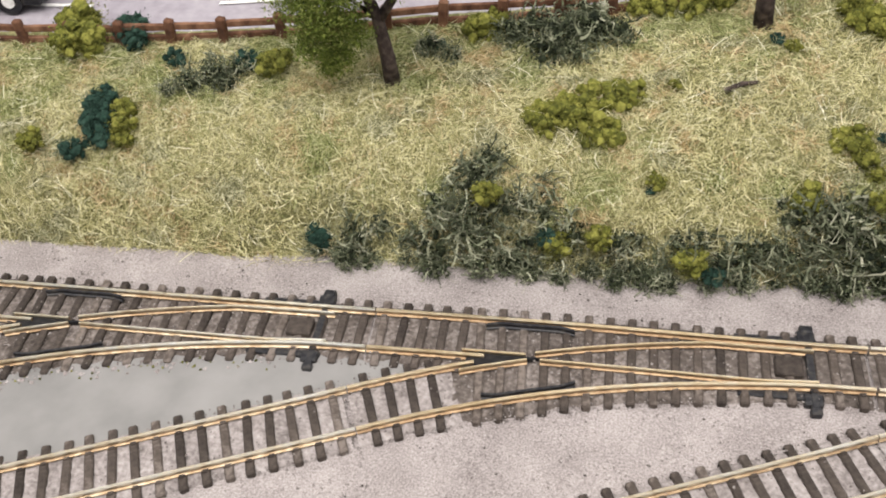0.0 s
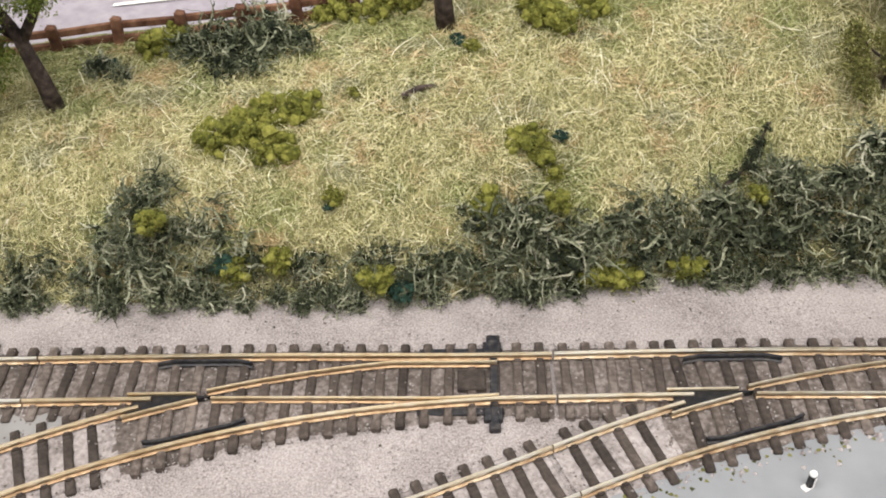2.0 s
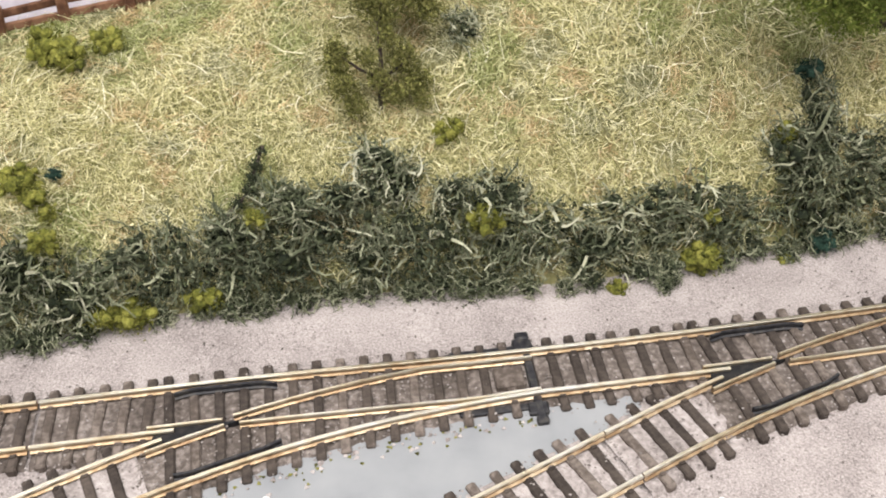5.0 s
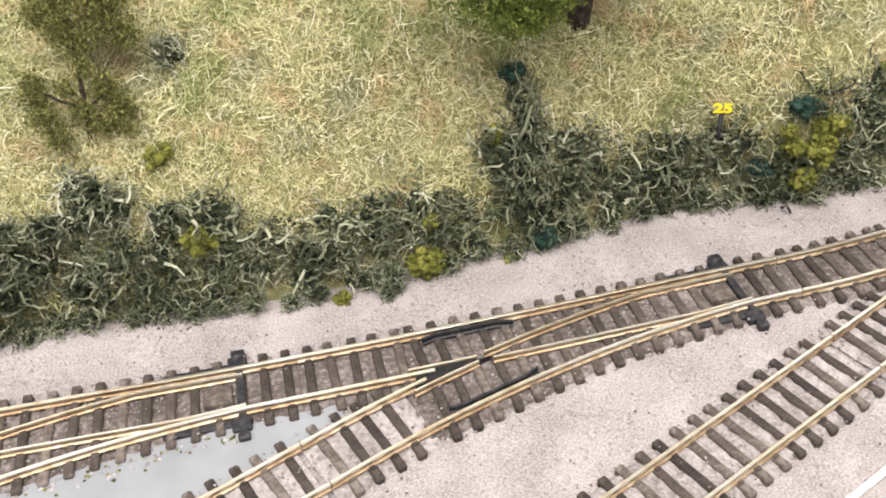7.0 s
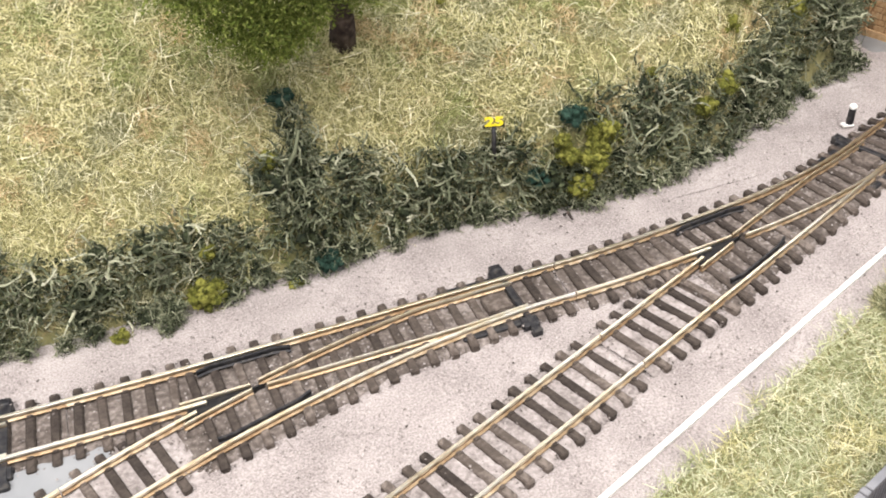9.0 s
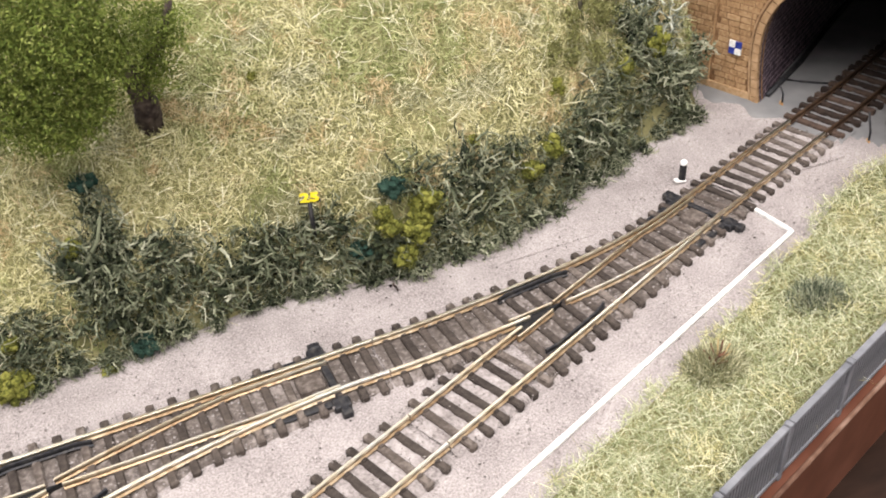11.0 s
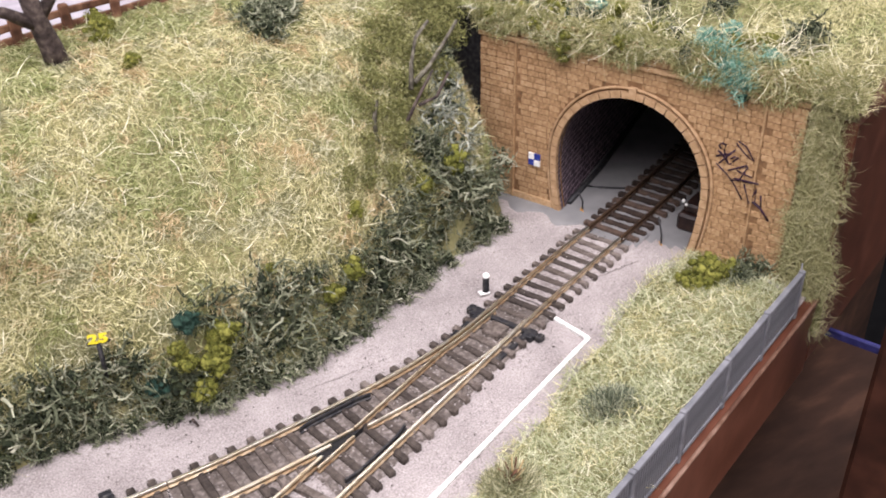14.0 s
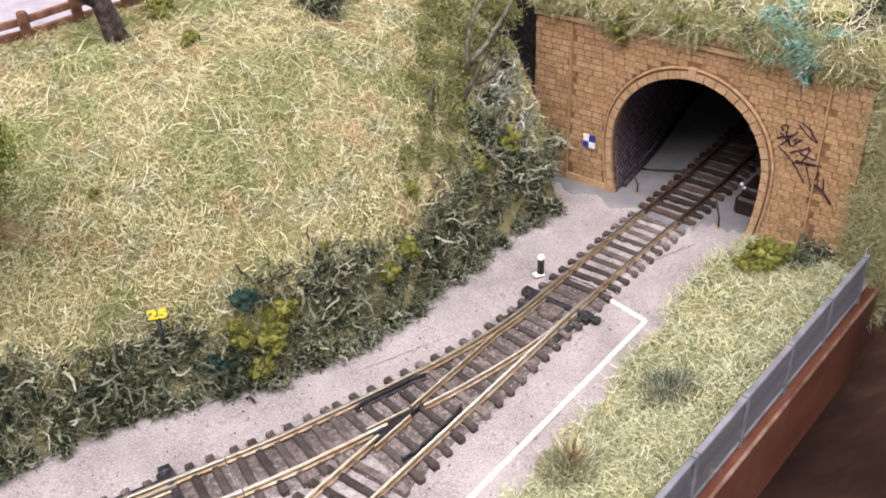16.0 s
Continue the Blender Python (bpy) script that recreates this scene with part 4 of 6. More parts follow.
for row in [(0.1196, 0.0727, 0.0449, 0.0036), (-0.0832, 0.0487, 0.01, 0.0082), (0.0644, 0.0389, 0.0073, 0.0057), (0.0039, 0.043, 0.0185, 0.0049), (0.0409, 0.0558, 0.0317, 0.0026), (0.3717, 0.0696, 0.0584, 0.0062), (0.475, 0.047, 0.0385, 0.0066), (0.4596, 0.0445, 0.0161, 0.0061), (0.3755, 0.0407, 0.0058, 0.0061)]:
    clump(*row, DARKS, "foam_clump", "dark bluish-green foam clump on the bank", "foam clump")
moss([(-0.1985, 0.1252, 0.0557, 0.0121), (-0.1954, 0.1114, 0.0554, 0.0126), (-0.1893, 0.1119, 0.0545, 0.0104), (-0.1075, 0.1, 0.0528, 0.0085), (-0.1051, 0.1044, 0.0523, 0.0057), (-0.1623, 0.0757, 0.0459, 0.0063), (-0.1618, 0.0701, 0.0431, 0.007), (-0.1605, 0.0655, 0.0393, 0.0057), (-0.0265, 0.1268, 0.0539, 0.0092), (-0.0216, 0.1351, 0.0531, 0.0074)])
moss([(0.0352, 0.1412, 0.056, 0.0074), (0.044, 0.1406, 0.0574, 0.0084), (0.056, 0.1379, 0.0582, 0.0078), (0.0669, 0.1414, 0.0594, 0.0074), (0.1172, 0.1209, 0.0648, 0.0102), (0.1224, 0.116, 0.0632, 0.0077), (0.1121, 0.1279, 0.0633, 0.0063), (0.0913, 0.1095, 0.058, 0.004), (0.0486, 0.0942, 0.051, 0.0036), (-0.1994, 0.0646, 0.039, 0.0066)])
for row in [(-0.1752, 0.1214, 0.0544, 0.009), (-0.17, 0.1142, 0.0536, 0.0074), (-0.1491, 0.1035, 0.052, 0.0055), (-0.1176, 0.1023, 0.0523, 0.0063), (-0.1727, 0.0794, 0.0481, 0.0077), (-0.1725, 0.0718, 0.0448, 0.009), (-0.1706, 0.0668, 0.041, 0.0077), (-0.1811, 0.0619, 0.0367, 0.007), (0.086, 0.1148, 0.058, 0.0037), (-0.0427, 0.1179, 0.051, 0.0041)]:
    clump(*row, DARKS, "foam_clump", "dark bluish-green foam clump near the roadside fence", "foam clump")
BUSH_LABEL = "larger grey-green fibre bush on the grassy slope"
for row in [(-0.1393, 0.0908, 0.0497, 0.0071), (-0.1313, 0.0961, 0.0511, 0.008), (-0.1251, 0.0906, 0.0497, 0.007), (-0.1213, 0.0986, 0.0509, 0.0066), (-0.1477, 0.0874, 0.0481, 0.0047), (-0.0148, 0.1234, 0.0536, 0.0079), (-0.006, 0.1278, 0.0547, 0.0098), (0.0068, 0.1198, 0.0551, 0.0101), (0.0165, 0.1264, 0.0559, 0.0102), (0.0254, 0.123, 0.0553, 0.0083)]:
    shrub(*row, "", BUSH_LABEL)
for row in [(-0.0004, 0.1112, 0.053, 0.0077), (0.0105, 0.1113, 0.0532, 0.0072), (-0.0468, 0.1147, 0.0521, 0.006), (-0.0371, 0.1103, 0.0513, 0.005), (0.0104, 0.1398, 0.0557, 0.0096)]:
    shrub(*row, "", BUSH_LABEL)
for row in []:
    shrub(*row, "", BUSH_LABEL)
for row in [(0.373, 0.0646, 0.0524, 0.0084), (0.3733, 0.0568, 0.0449, 0.0083), (0.6059, 0.0924, 0.0478, 0.0138), (0.6164, 0.0891, 0.0292, 0.0137)]:
    shrub(*row, "", BUSH_LABEL)
for row in [(0.5864, 0.0827, 0.0395, 0.0111), (0.6359, 0.0962, 0.0273, 0.0109), (0.5636, 0.1577, 0.1068, 0.0127), (0.5707, 0.1628, 0.107, 0.0104), (-0.0196, 0.0613, 0.0365, 0.009)]:
    shrub(*row, "", BUSH_LABEL)


for row in [(0.6205, 0.1040, 0.0650, 0.0108), (0.6250, 0.1100, 0.0740, 0.0085), (0.6140, 0.1020, 0.0640, 0.0100), (0.6250, 0.0985, 0.0510, 0.0095), (0.6180, 0.0930, 0.0450, 0.0105)]:
    lichen_bush(*row)
for row in [(0.5536, 0.1498, 0.109, 0.0098), (0.5658, 0.1504, 0.1078, 0.0094), (0.5551, 0.1398, 0.1057, 0.0087)]:
    shrub(*row, "", BUSH_LABEL)
moss([(0.4916, 0.1794, 0.1118, 0.0053), (0.4905, 0.1636, 0.1096, 0.0036), (0.4944, 0.1367, 0.1049, 0.0036), (0.4909, 0.1336, 0.1043, 0.0029), (0.4867, 0.1684, 0.1105, 0.0036), (0.4375, 0.0835, 0.0761, 0.0028), (0.5297, 0.0541, 0.0326, 0.0032)])
for row in [(0.6075, 0.0935, 0.0545, 0.0090), (0.6270, 0.1160, 0.0850, 0.0065), (0.6000, 0.0935, 0.0600, 0.0080)]:
    shrub(*row, "", BUSH_LABEL)


# ---- tunnel portal ----
A_U, A_Z, A_R = -0.1452, 0.0300, 0.0362
W_L, W_R, W_TOP = -0.0655, -0.2198, 0.0905


def arch(k, grow=0.0):
    """Outline of the opening, from the foot at the open-country side (k=0) over the crown to the other foot (k=1)."""
    if k < 0.2 or k > 0.8:
        t = k / 0.2 if k < 0.2 else (1 - k) / 0.2
        w = A_R - 0.0038 * (1 - t) ** 2 + grow
        return (A_U + w if k < 0.5 else A_U - w), A_Z * t
    a = math.pi * (k - 0.2) / 0.6
    return A_U + (A_R + grow) * math.cos(a), A_Z + (A_R + grow) * math.sin(a)


def inside_arch(u, z, grow=0.0):
    if z < A_Z:
        return abs(u - A_U) < A_R - 0.0038 * (1 - z / A_Z) ** 2 + grow
    return (u - A_U) ** 2 + (z - A_Z) ** 2 < (A_R + grow) ** 2


portal = thing("tunnel_portal", "sandy-brown brick tunnel portal with rounded arch and worn edges", "tunnel portal", Matrix.Translation(on_wall(A_U, 0)))
P_INV = portal.matrix_basis.inverted()


def to_portal(me_or_bm):
    if isinstance(me_or_bm, bmesh.types.BMesh):
        bmesh.ops.transform(me_or_bm, matrix=P_INV, verts=me_or_bm.verts)
    else:
        me_or_bm.transform(P_INV)
    return me_or_bm


# the mortar wall: a sheet with the arch cut through, given thickness
K = 64
bm = bmesh.new()
ring = []
for i in range(K + 1):
    k = i / K
    u, z = arch(k)
    # matching point on the outer outline
    if k < 0.2:
        ou, oz = W_L, z
    elif k > 0.8:
        ou, oz = W_R, z
    else:
        a = math.pi * (k - 0.2) / 0.6
        cu, cz = math.cos(a), math.sin(a)
        su = (W_L - A_U) / cu if cu > 1e-6 else ((W_R - A_U) / cu if cu < -1e-6 else 1e9)
        sz = (W_TOP - A_Z) / cz if cz > 1e-6 else 1e9
        s = min(su, sz)
        ou, oz = A_U + cu * s, A_Z + cz * s
    ring.append([bm.verts.new(on_wall(u, z)), bm.verts.new(on_wall(ou, oz)), bm.verts.new(on_wall(ou, oz, -0.004)), bm.verts.new(on_wall(u, z, -0.004))])
for a, b in zip(ring, ring[1:]):
    for j in range(4):
        bm.faces.new((a[j], a[(j + 1) % 4], b[(j + 1) % 4], b[j]))
bmesh.ops.recalc_face_normals(bm, faces=bm.faces)
part("wall", to_portal(bm), M_MORTAR, portal)
# corner fillers where the outer outline cuts the rectangle
for side in (W_L, W_R):
    bm = bmesh.new()
    vs = [on_wall(side, 0.070, -0.0005), on_wall(side, W_TOP, -0.0005), on_wall(side + (-0.03 if side == W_L else 0.03), W_TOP, -0.0005)]
    back = [v + WALL_N * 0.006 for v in vs]
    f = [bm.verts.new(v) for v in vs] + [bm.verts.new(v) for v in back]
    bm.faces.new(f[:3])
    bm.faces.new(f[3:][::-1])
    for j in range(3):
        bm.faces.new((f[j], f[(j + 1) % 3], f[3 + (j + 1) % 3], f[3 + j]))
    bmesh.ops.recalc_face_normals(bm, faces=bm.faces)
    part("wall_shoulder", to_portal(bm), M_MORTAR, portal)


def wall_box(u0, u1, z0, z1, out, back=0.001, bevel=0.0002):
    bm = bmesh.new()
    box(bm, -(u1 - u0) * KU / 2, -out, z0 * KZ, (u1 - u0) * KU / 2, back, z1 * KZ, bevel)
    o = on_wall((u0 + u1) / 2, 0)
    m = Matrix(((-WALL_U.x, WALL_N.x, 0, o.x), (-WALL_U.y, WALL_N.y, 0, o.y), (0, 0, 1, 0), (0, 0, 0, 1)))
    bmesh.ops.transform(bm, matrix=m, verts=bm.verts)
    return bm


part("string_course", to_portal(wall_box(W_R - 0.0006, W_L + 0.0006, 0.0800, 0.0818, 0.0019)), M_BRICK, portal)
part("coping", to_portal(wall_box(W_R - 0.001, W_L + 0.001, 0.0888, 0.0918, 0.0024)), M_BRICK, portal)
for u0, u1 in ((-0.1105, W_L), (W_R, -0.1835)):
    part("plinth", to_portal(wall_box(u0, u1, 0.0, 0.0050, 0.0010)), M_BRICK, portal)
for u0, u1 in ((-0.0846, W_L), (W_R, -0.2036)):
    part("pilaster", to_portal(wall_box(u0, u1, 0.0, 0.0888, 0.0009)), M_MORTAR, portal)
for u in (-0.0850, -0.2032):
    part("pilaster_edge", to_portal(wall_box(u - 0.0004, u + 0.0004, 0.0, 0.0888, 0.0015)), M_BRICK, portal)
# Added black sheet stands in for the shade in the gap beside the portal.
tagged(part("dark_backing", wall_box(W_L + 0.0006, -0.012, -0.001, 0.0885, -0.0030, 0.006), M_BLACK), "added black sheet standing for the shaded gap between hillside and portal", "backing", kind="structure")
# arch stones
NV = 36
for i in range(NV):
    k0, k1 = (i + 0.045) / NV, (i + 0.955) / NV
    bm = bmesh.new()
    q = []
    for o in (0.0016, -0.0015):
        for k, g in ((k0, 0.0), (k1, 0.0), (k1, 0.0031), (k0, 0.0031)):
            u, z = arch(k, g)
            q.append(bm.verts.new(on_wall(u, z, o)))
    bm.faces.new(q[:4])
    bm.faces.new(q[4:][::-1])
    for j in range(4):
        bm.faces.new((q[j], q[(j + 1) % 4], q[4 + (j + 1) % 4], q[4 + j]))
    bmesh.ops.recalc_face_normals(bm, faces=bm.faces)
    part("arch_stone", to_portal(bm), M_RING, portal)
bm = bmesh.new()
prev = None
for i in range(73):
    cur = [bm.verts.new(on_wall(*arch(i / 72, g), o)) for g, o in ((0.0038, -0.001), (0.0039, 0.0010), (0.0045, 0.0013), (0.0050, 0.0008), (0.0050, -0.001))]
    if prev:
        for j in range(5):
            bm.faces.new((prev[j], prev[(j + 1) % 5], cur[(j + 1) % 5], cur[j]))
    prev = cur
bmesh.ops.recalc_face_normals(bm, faces=bm.faces)
part("hood_mould", to_portal(bm), M_RING, portal, "raised moulding round the arch")
part("arch_crown_stone", to_portal(wall_box(A_U - 0.0018, A_U + 0.0018, A_Z + A_R + 0.0002, A_Z + A_R + 0.0054, 0.0022)), M_RING, portal)

# bricks of the face
BL, BH, JO = 0.0056, 0.00286, 0.00030
spots = []
bl = random.Random(3)
row = 0
z = 0.0052
while z + BH < 0.0885:
    if not 0.0775 < z < 0.0812:
        u = W_R + 0.0004 - (BL / 2 if row % 2 else 0)
        while u < W_L - 0.0004:
            step = BL * bl.choice((0.72, 1.0, 1.0, 1.0, 1.25))
            a, b = max(u, W_R + 0.0002), min(u + step - JO, W_L - 0.0002)
            for edge in (-0.0850, -0.2032):
                if a < edge - 0.0007 < b and edge + 0.0007 > b:
                    b = edge - 0.0007
                elif a < edge + 0.0007 < b:
                    a = edge + 0.0007
            while b - a > 0.0010 and any(inside_arch(uu, zz, 0.0049) for uu in (a, b, (a + b) / 2) for zz in (z, z + BH)):
                if a + b > 2 * A_U:
                    a += 0.0004
                else:
                    b -= 0.0004
            if b - a > 0.0010:
                spots.append((a, b, z))
            u += step
    z += BH
    row += 1
spots.sort()
br = random.Random(8)


def proud(u):
    return 0.0009 if (u < -0.2036 or u > -0.0846) else 0.0


near, rest = spots[:300], spots[300:]
BRICKS = {}
for a, b, z in near:
    key = round((b - a) * 4000)
    if key not in BRICKS:
        L = key / 4000
        BRICKS[key] = box_mesh("brick", -L / 2 * KU, -0.00034, 0, L / 2 * KU, 0.0008, (BH - JO) * KZ, 0.00014)
        BRICKS[key].materials.append(M_BRICK)
    o = on_wall((a + b) / 2, z, proud((a + b) / 2) + br.uniform(-0.00012, 0.00012))
    m = Matrix(((-WALL_U.x, WALL_N.x, 0, o.x), (-WALL_U.y, WALL_N.y, 0, o.y), (0, 0, 1, o.z), (0, 0, 0, 1))) @ pose(0, 0, 0, br.uniform(-1, 1), br.uniform(-0.6, 0.6), br.uniform(-1, 1))
    part("brick", BRICKS[key], None, portal, m=P_INV @ m)
V, F = [], []
for a, b, z in rest:
    p, j = proud((a + b) / 2), br.uniform(-0.00012, 0.00012)
    q = [on_wall(u, zz, p + o + (j if o > 0 else 0)) for o, g in ((0.00034, 0.00012), (-0.0005, 0)) for u, zz in ((a + g, z + g), (b - g, z + g), (b - g, z + BH - JO - g), (a + g, z + BH - JO - g))]
    n0 = len(V)
    V += [P_INV @ v for v in q]
    F += [tuple(n0 + i for i in f) for f in ((3, 2, 1, 0), (0, 1, 5, 4), (1, 2, 6, 5), (2, 3, 7, 6), (3, 0, 4, 7))]
tagged(part("brickwork", mesh_of("brickwork", V, F, M_BRICKJ), None, portal), kind="stuff")

# tunnel bore and end
bm = bmesh.new()
prev = None
for d in np.linspace(0.0, 0.26, 14):
    cur = []
    for i in range(41):
        u, z = arch(i / 40, -0.0006 + 0.0015 * (d > 0.004))
        p = on_wall(u, z, -d) + WALL_U * (0.155 * d)
        cur.append(bm.verts.new(p))
    if prev:
        for i in range(40):
            bm.faces.new((prev[i], prev[i + 1], cur[i + 1], cur[i]))
    prev = cur
bm.faces.new(prev)
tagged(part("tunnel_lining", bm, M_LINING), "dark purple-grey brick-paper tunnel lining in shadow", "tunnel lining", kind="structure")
V = [on_wall(A_U + s * (0.036 if d < 0 else 0.032), 0.0008, d) + (WALL_U * (-0.155 * d) if d < 0 else Vector()) for d in (0.003, 0.001, -0.05, -0.10, -0.16, -0.22, -0.26) for s in (-1, 1)]
tagged(part("tunnel_floor", mesh_of("tunnel_floor", V, [(2 * i, 2 * i + 1, 2 * i + 3, 2 * i + 2) for i in range(6)], M_TFLOOR)), "smooth grey painted tunnel floor", "floor", kind="structure")


def tube(name, pts, rad, material, parent=None, label="", sides=6, taper=1.0):
    """A bent round bar through the given points."""
    pts = [Vector(p) for p in pts]
    bm = bmesh.new()
    rings = []
    for i, p in enumerate(pts):
        d = (pts[min(i + 1, len(pts) - 1)] - pts[max(i - 1, 0)]).normalized()
        a = d.orthogonal().normalized() if abs(d.z) < 0.95 else Vector((1, 0, 0))
        a = (a - d * a.dot(d)).normalized()
        b = d.cross(a)
        rr = rad * (1 + (taper - 1) * i / max(1, len(pts) - 1))
        rings.append([bm.verts.new(p + (a * math.cos(6.2832 * j / sides) + b * math.sin(6.2832 * j / sides)) * rr) for j in range(sides)])
    for q, s in zip(rings, rings[1:]):
        for j in range(sides):
            bm.faces.new((q[j], q[(j + 1) % sides], s[(j + 1) % sides], s[j]))
    bm.faces.new(rings[0][::-1])
    bm.faces.new(rings[-1])
    bmesh.ops.recalc_face_normals(bm, faces=bm.faces)
    for f in bm.faces:
        f.smooth = True
    return part(name, bm, material, parent, label)


tagged(tube("cable", [(0.7035, 0.1035, 0.0012), (0.7060, 0.0980, 0.0016), (0.7102, 0.0943, 0.0014), (0.7148, 0.0905, 0.0014), (0.7205, 0.0862, 0.0014)], 0.0006, M_BLACK), "thin black cable lying on the tunnel floor", "cable")
tagged(tube("lining_edge", [(0.6862, 0.0900, 0.0016), (0.7250, 0.1115, 0.0016), (0.7800, 0.1470, 0.0016), (0.8363, 0.1800, 0.0016)], 0.0016, M_BLACK), "black edging along the foot of the tunnel lining", "edging")
M_TAN = mat("tan_glue", [(0.30, 0.15, 0.04), (0.42, 0.22, 0.07), (0.5, 0.29, 0.10)], 500, 0.6, bump=0.4)
for gx_, gy_, hgt in ((0.6880, 0.0812, 0.0), (0.6985, 0.0350, 0.010)):
    t = thing("wire_stub", "tan glue blob holding a black wire beside the track", "wire", pose(gx_, gy_, 0.0006))
    part("glue_blob", lump_mesh("glue_blob", 0.0030, 7, M_TAN, 10, 0.6, sub=1), None, t)
    tube("wire", [(0, 0, 0.001), (0.0004, 0.0006, 0.005), (-0.0004, 0.003, 0.009 + hgt * 0.5)], 0.0005, M_BLACK, t)
t = thing("track_motor", "black motor box with white lamps beside the tunnel track", "motor box", pose(0.7250, 0.0388, 0.0008, 0, 0, 22))
bm = bmesh.new()
box(bm, -0.009, -0.0130, 0.0, 0.014, 0.0070, 0.009, 0.0012)
box(bm, -0.006, -0.0065, 0.009, 0.010, 0.0055, 0.0135, 0.001)
part("body", bm, mat("brown_black", [(0.010, 0.006, 0.005), (0.020, 0.011, 0.009), (0.036, 0.020, 0.015)], 300, 0.45), t)
for px_, py_, pz_, rr in ((-0.0088, -0.0090, 0.0066, 0.0019), (-0.0090, -0.0092, 0.0042, 0.0015), (-0.0062, 0.0056, 0.0150, 0.0009), (-0.0064, 0.0040, 0.0134, 0.0008)):
    bm = bmesh.new()
    bmesh.ops.create_uvsphere(bm, u_segments=10, v_segments=6, radius=rr, matrix=Matrix.Translation((px_, py_, pz_)))
    part("lamp", bm, M_WHITE, t, "small white lamp")

# checker plate and pen scrawl on the wall
t = thing("survey_target", "small blue and white chequered target plate on the portal wall", "sign", Matrix.Translation(on_wall(-0.0971, 0.0246, 0.0009)))
for i in range(2):
    for j in range(2):
        u0, z0 = -0.0971 + (i - 1) * 0.0031, 0.0246 + (j - 1) * 0.0031
        bm = wall_box(u0 + 0.00003, u0 + 0.00307, z0 + 0.00003, z0 + 0.00307, 0.0012 + 0.0003, -0.0006, 0.0)
        bmesh.ops.transform(bm, matrix=t.matrix_basis.inverted(), verts=bm.verts)
        part("square", bm, M_BLUE if (i + j) % 2 else M_WHITE, t, "blue square" if (i + j) % 2 else "white square")
scrawl = thing("pen_scrawl", "illegible black pen scrawl across the brick face", "scrawl", Matrix.Translation(on_wall(-0.197, 0.045, 0.001)))
S_INV = scrawl.matrix_basis.inverted()
def stroke(w, *pts):
    """One pen stroke on the wall, w tenths of a millimetre thick, through places in millimetres."""
    tube("stroke", [S_INV @ on_wall(u / 1000, z / 1000, proud(u / 1000) + 0.0006) for u, z in pts], w * 0.0001, M_INK, scrawl, sides=5)


stroke(4, (-185.4, 50.3), (-187.5, 51.6), (-190.5, 52.6), (-193.2, 55.3))
stroke(4, (-193.2, 55.3), (-188.3, 49.2), (-187.1, 47.6))
stroke(4, (-187.1, 54.3), (-186, 55.4), (-187.2, 56.9), (-189, 56.4), (-188.5, 53.7), (-191.1, 48.3), (-192.4, 48.8))
stroke(4, (-191.1, 48.3), (-187.8, 52.1), (-185.9, 53))
stroke(4, (-192.7, 49.7), (-195.1, 52.2), (-193.3, 52.2), (-191.7, 50.8))
stroke(3, (-185.8, 47.3), (-190.9, 43.8), (-195.1, 39.7), (-198.9, 34.2))
stroke(4, (-191.5, 45.5), (-199, 49.7), (-199.5, 49.2), (-196.6, 42.1), (-193, 41.5))
stroke(4, (-194.3, 42.6), (-205.3, 43.5), (-198.4, 42.1))
stroke(3, (-195, 46.5), (-199.7, 45.4), (-201.9, 45.1))
stroke(4, (-199, 41.3), (-202.3, 33.1), (-204.8, 41.1), (-204.9, 34.8), (-207.8, 33.7), (-207, 38.6))
stroke(5, (-203.8, 35), (-207.9, 32.8), (-211.8, 28.3))
stroke(3, (-194, 59.4), (-197.8, 57.6), (-201.5, 52.5), (-199.3, 53.3), (-196.3, 55.4), (-193.2, 58.3))

# ---- hill over the tunnel, hanging grass at its side ----
def cap_z(u, d):
    return 0.0949 + 0.026 * (1 - np.exp(-d / 0.03)) + 0.004 * np.sin(u * 70) - 0.010 * np.clip((-0.205 - u) / 0.03, 0, 1)


cu, cd = np.linspace(0.060, -0.240, 90), np.linspace(0.001, 0.22, 60)
CP = np.zeros((90, 60, 3))
for i, u in enumerate(cu):
    for j, d in enumerate(cd):
        p = on_wall(u, 0, -d)
        CP[i, j] = p.x, p.y, float(cap_z(u, max(0, d))) - 0.002
tagged(part("tunnel_hill", grid_mesh("tunnel_hill", CP, M_SOIL)), "grassy hilltop over the tunnel mouth", "hillside", kind="structure")
M_OLIVE = mat("olive_grass", [(0.085, 0.098, 0.030), (0.19, 0.195, 0.066), (0.33, 0.31, 0.135), (0.60, 0.54, 0.33)], 90, 0.8, island=0.65, big=0.3)
r2 = np.random.default_rng(77)
u, d = r2.uniform(-0.242, 0.055, 36000), r2.uniform(-0.004, 0.10, 36000)
P = np.array([WALL_N[:2]]) * (WALL_C + d)[:, None] + np.array([WALL_U[:2]]) * wall_u(u)[:, None]
P = np.c_[P, cap_z(u, np.maximum(0, d))]
q = patchy(P, 0.025, 23) + r2.normal(0, 0.35, len(P)) > 0.75 - 1.3 * np.clip((-0.165 - u) / 0.03, 0, 1)
turf("hilltop_grass", P[q], np.tile([-0.25, -0.1, 0.96], (int(q.sum()), 1)), r2, 0.003, 0.008, 0.00015, "straw fibre grass over the tunnel", lift=0.6, segs=3, curl=0.8)
turf("hilltop_green_grass", P[~q], np.tile([-0.25, -0.1, 0.96], (int((~q).sum()), 1)), r2, 0.003, 0.008, 0.00015, "olive-green fibre grass over the tunnel", lift=0.6, segs=3, curl=0.8, material=M_GREENF)
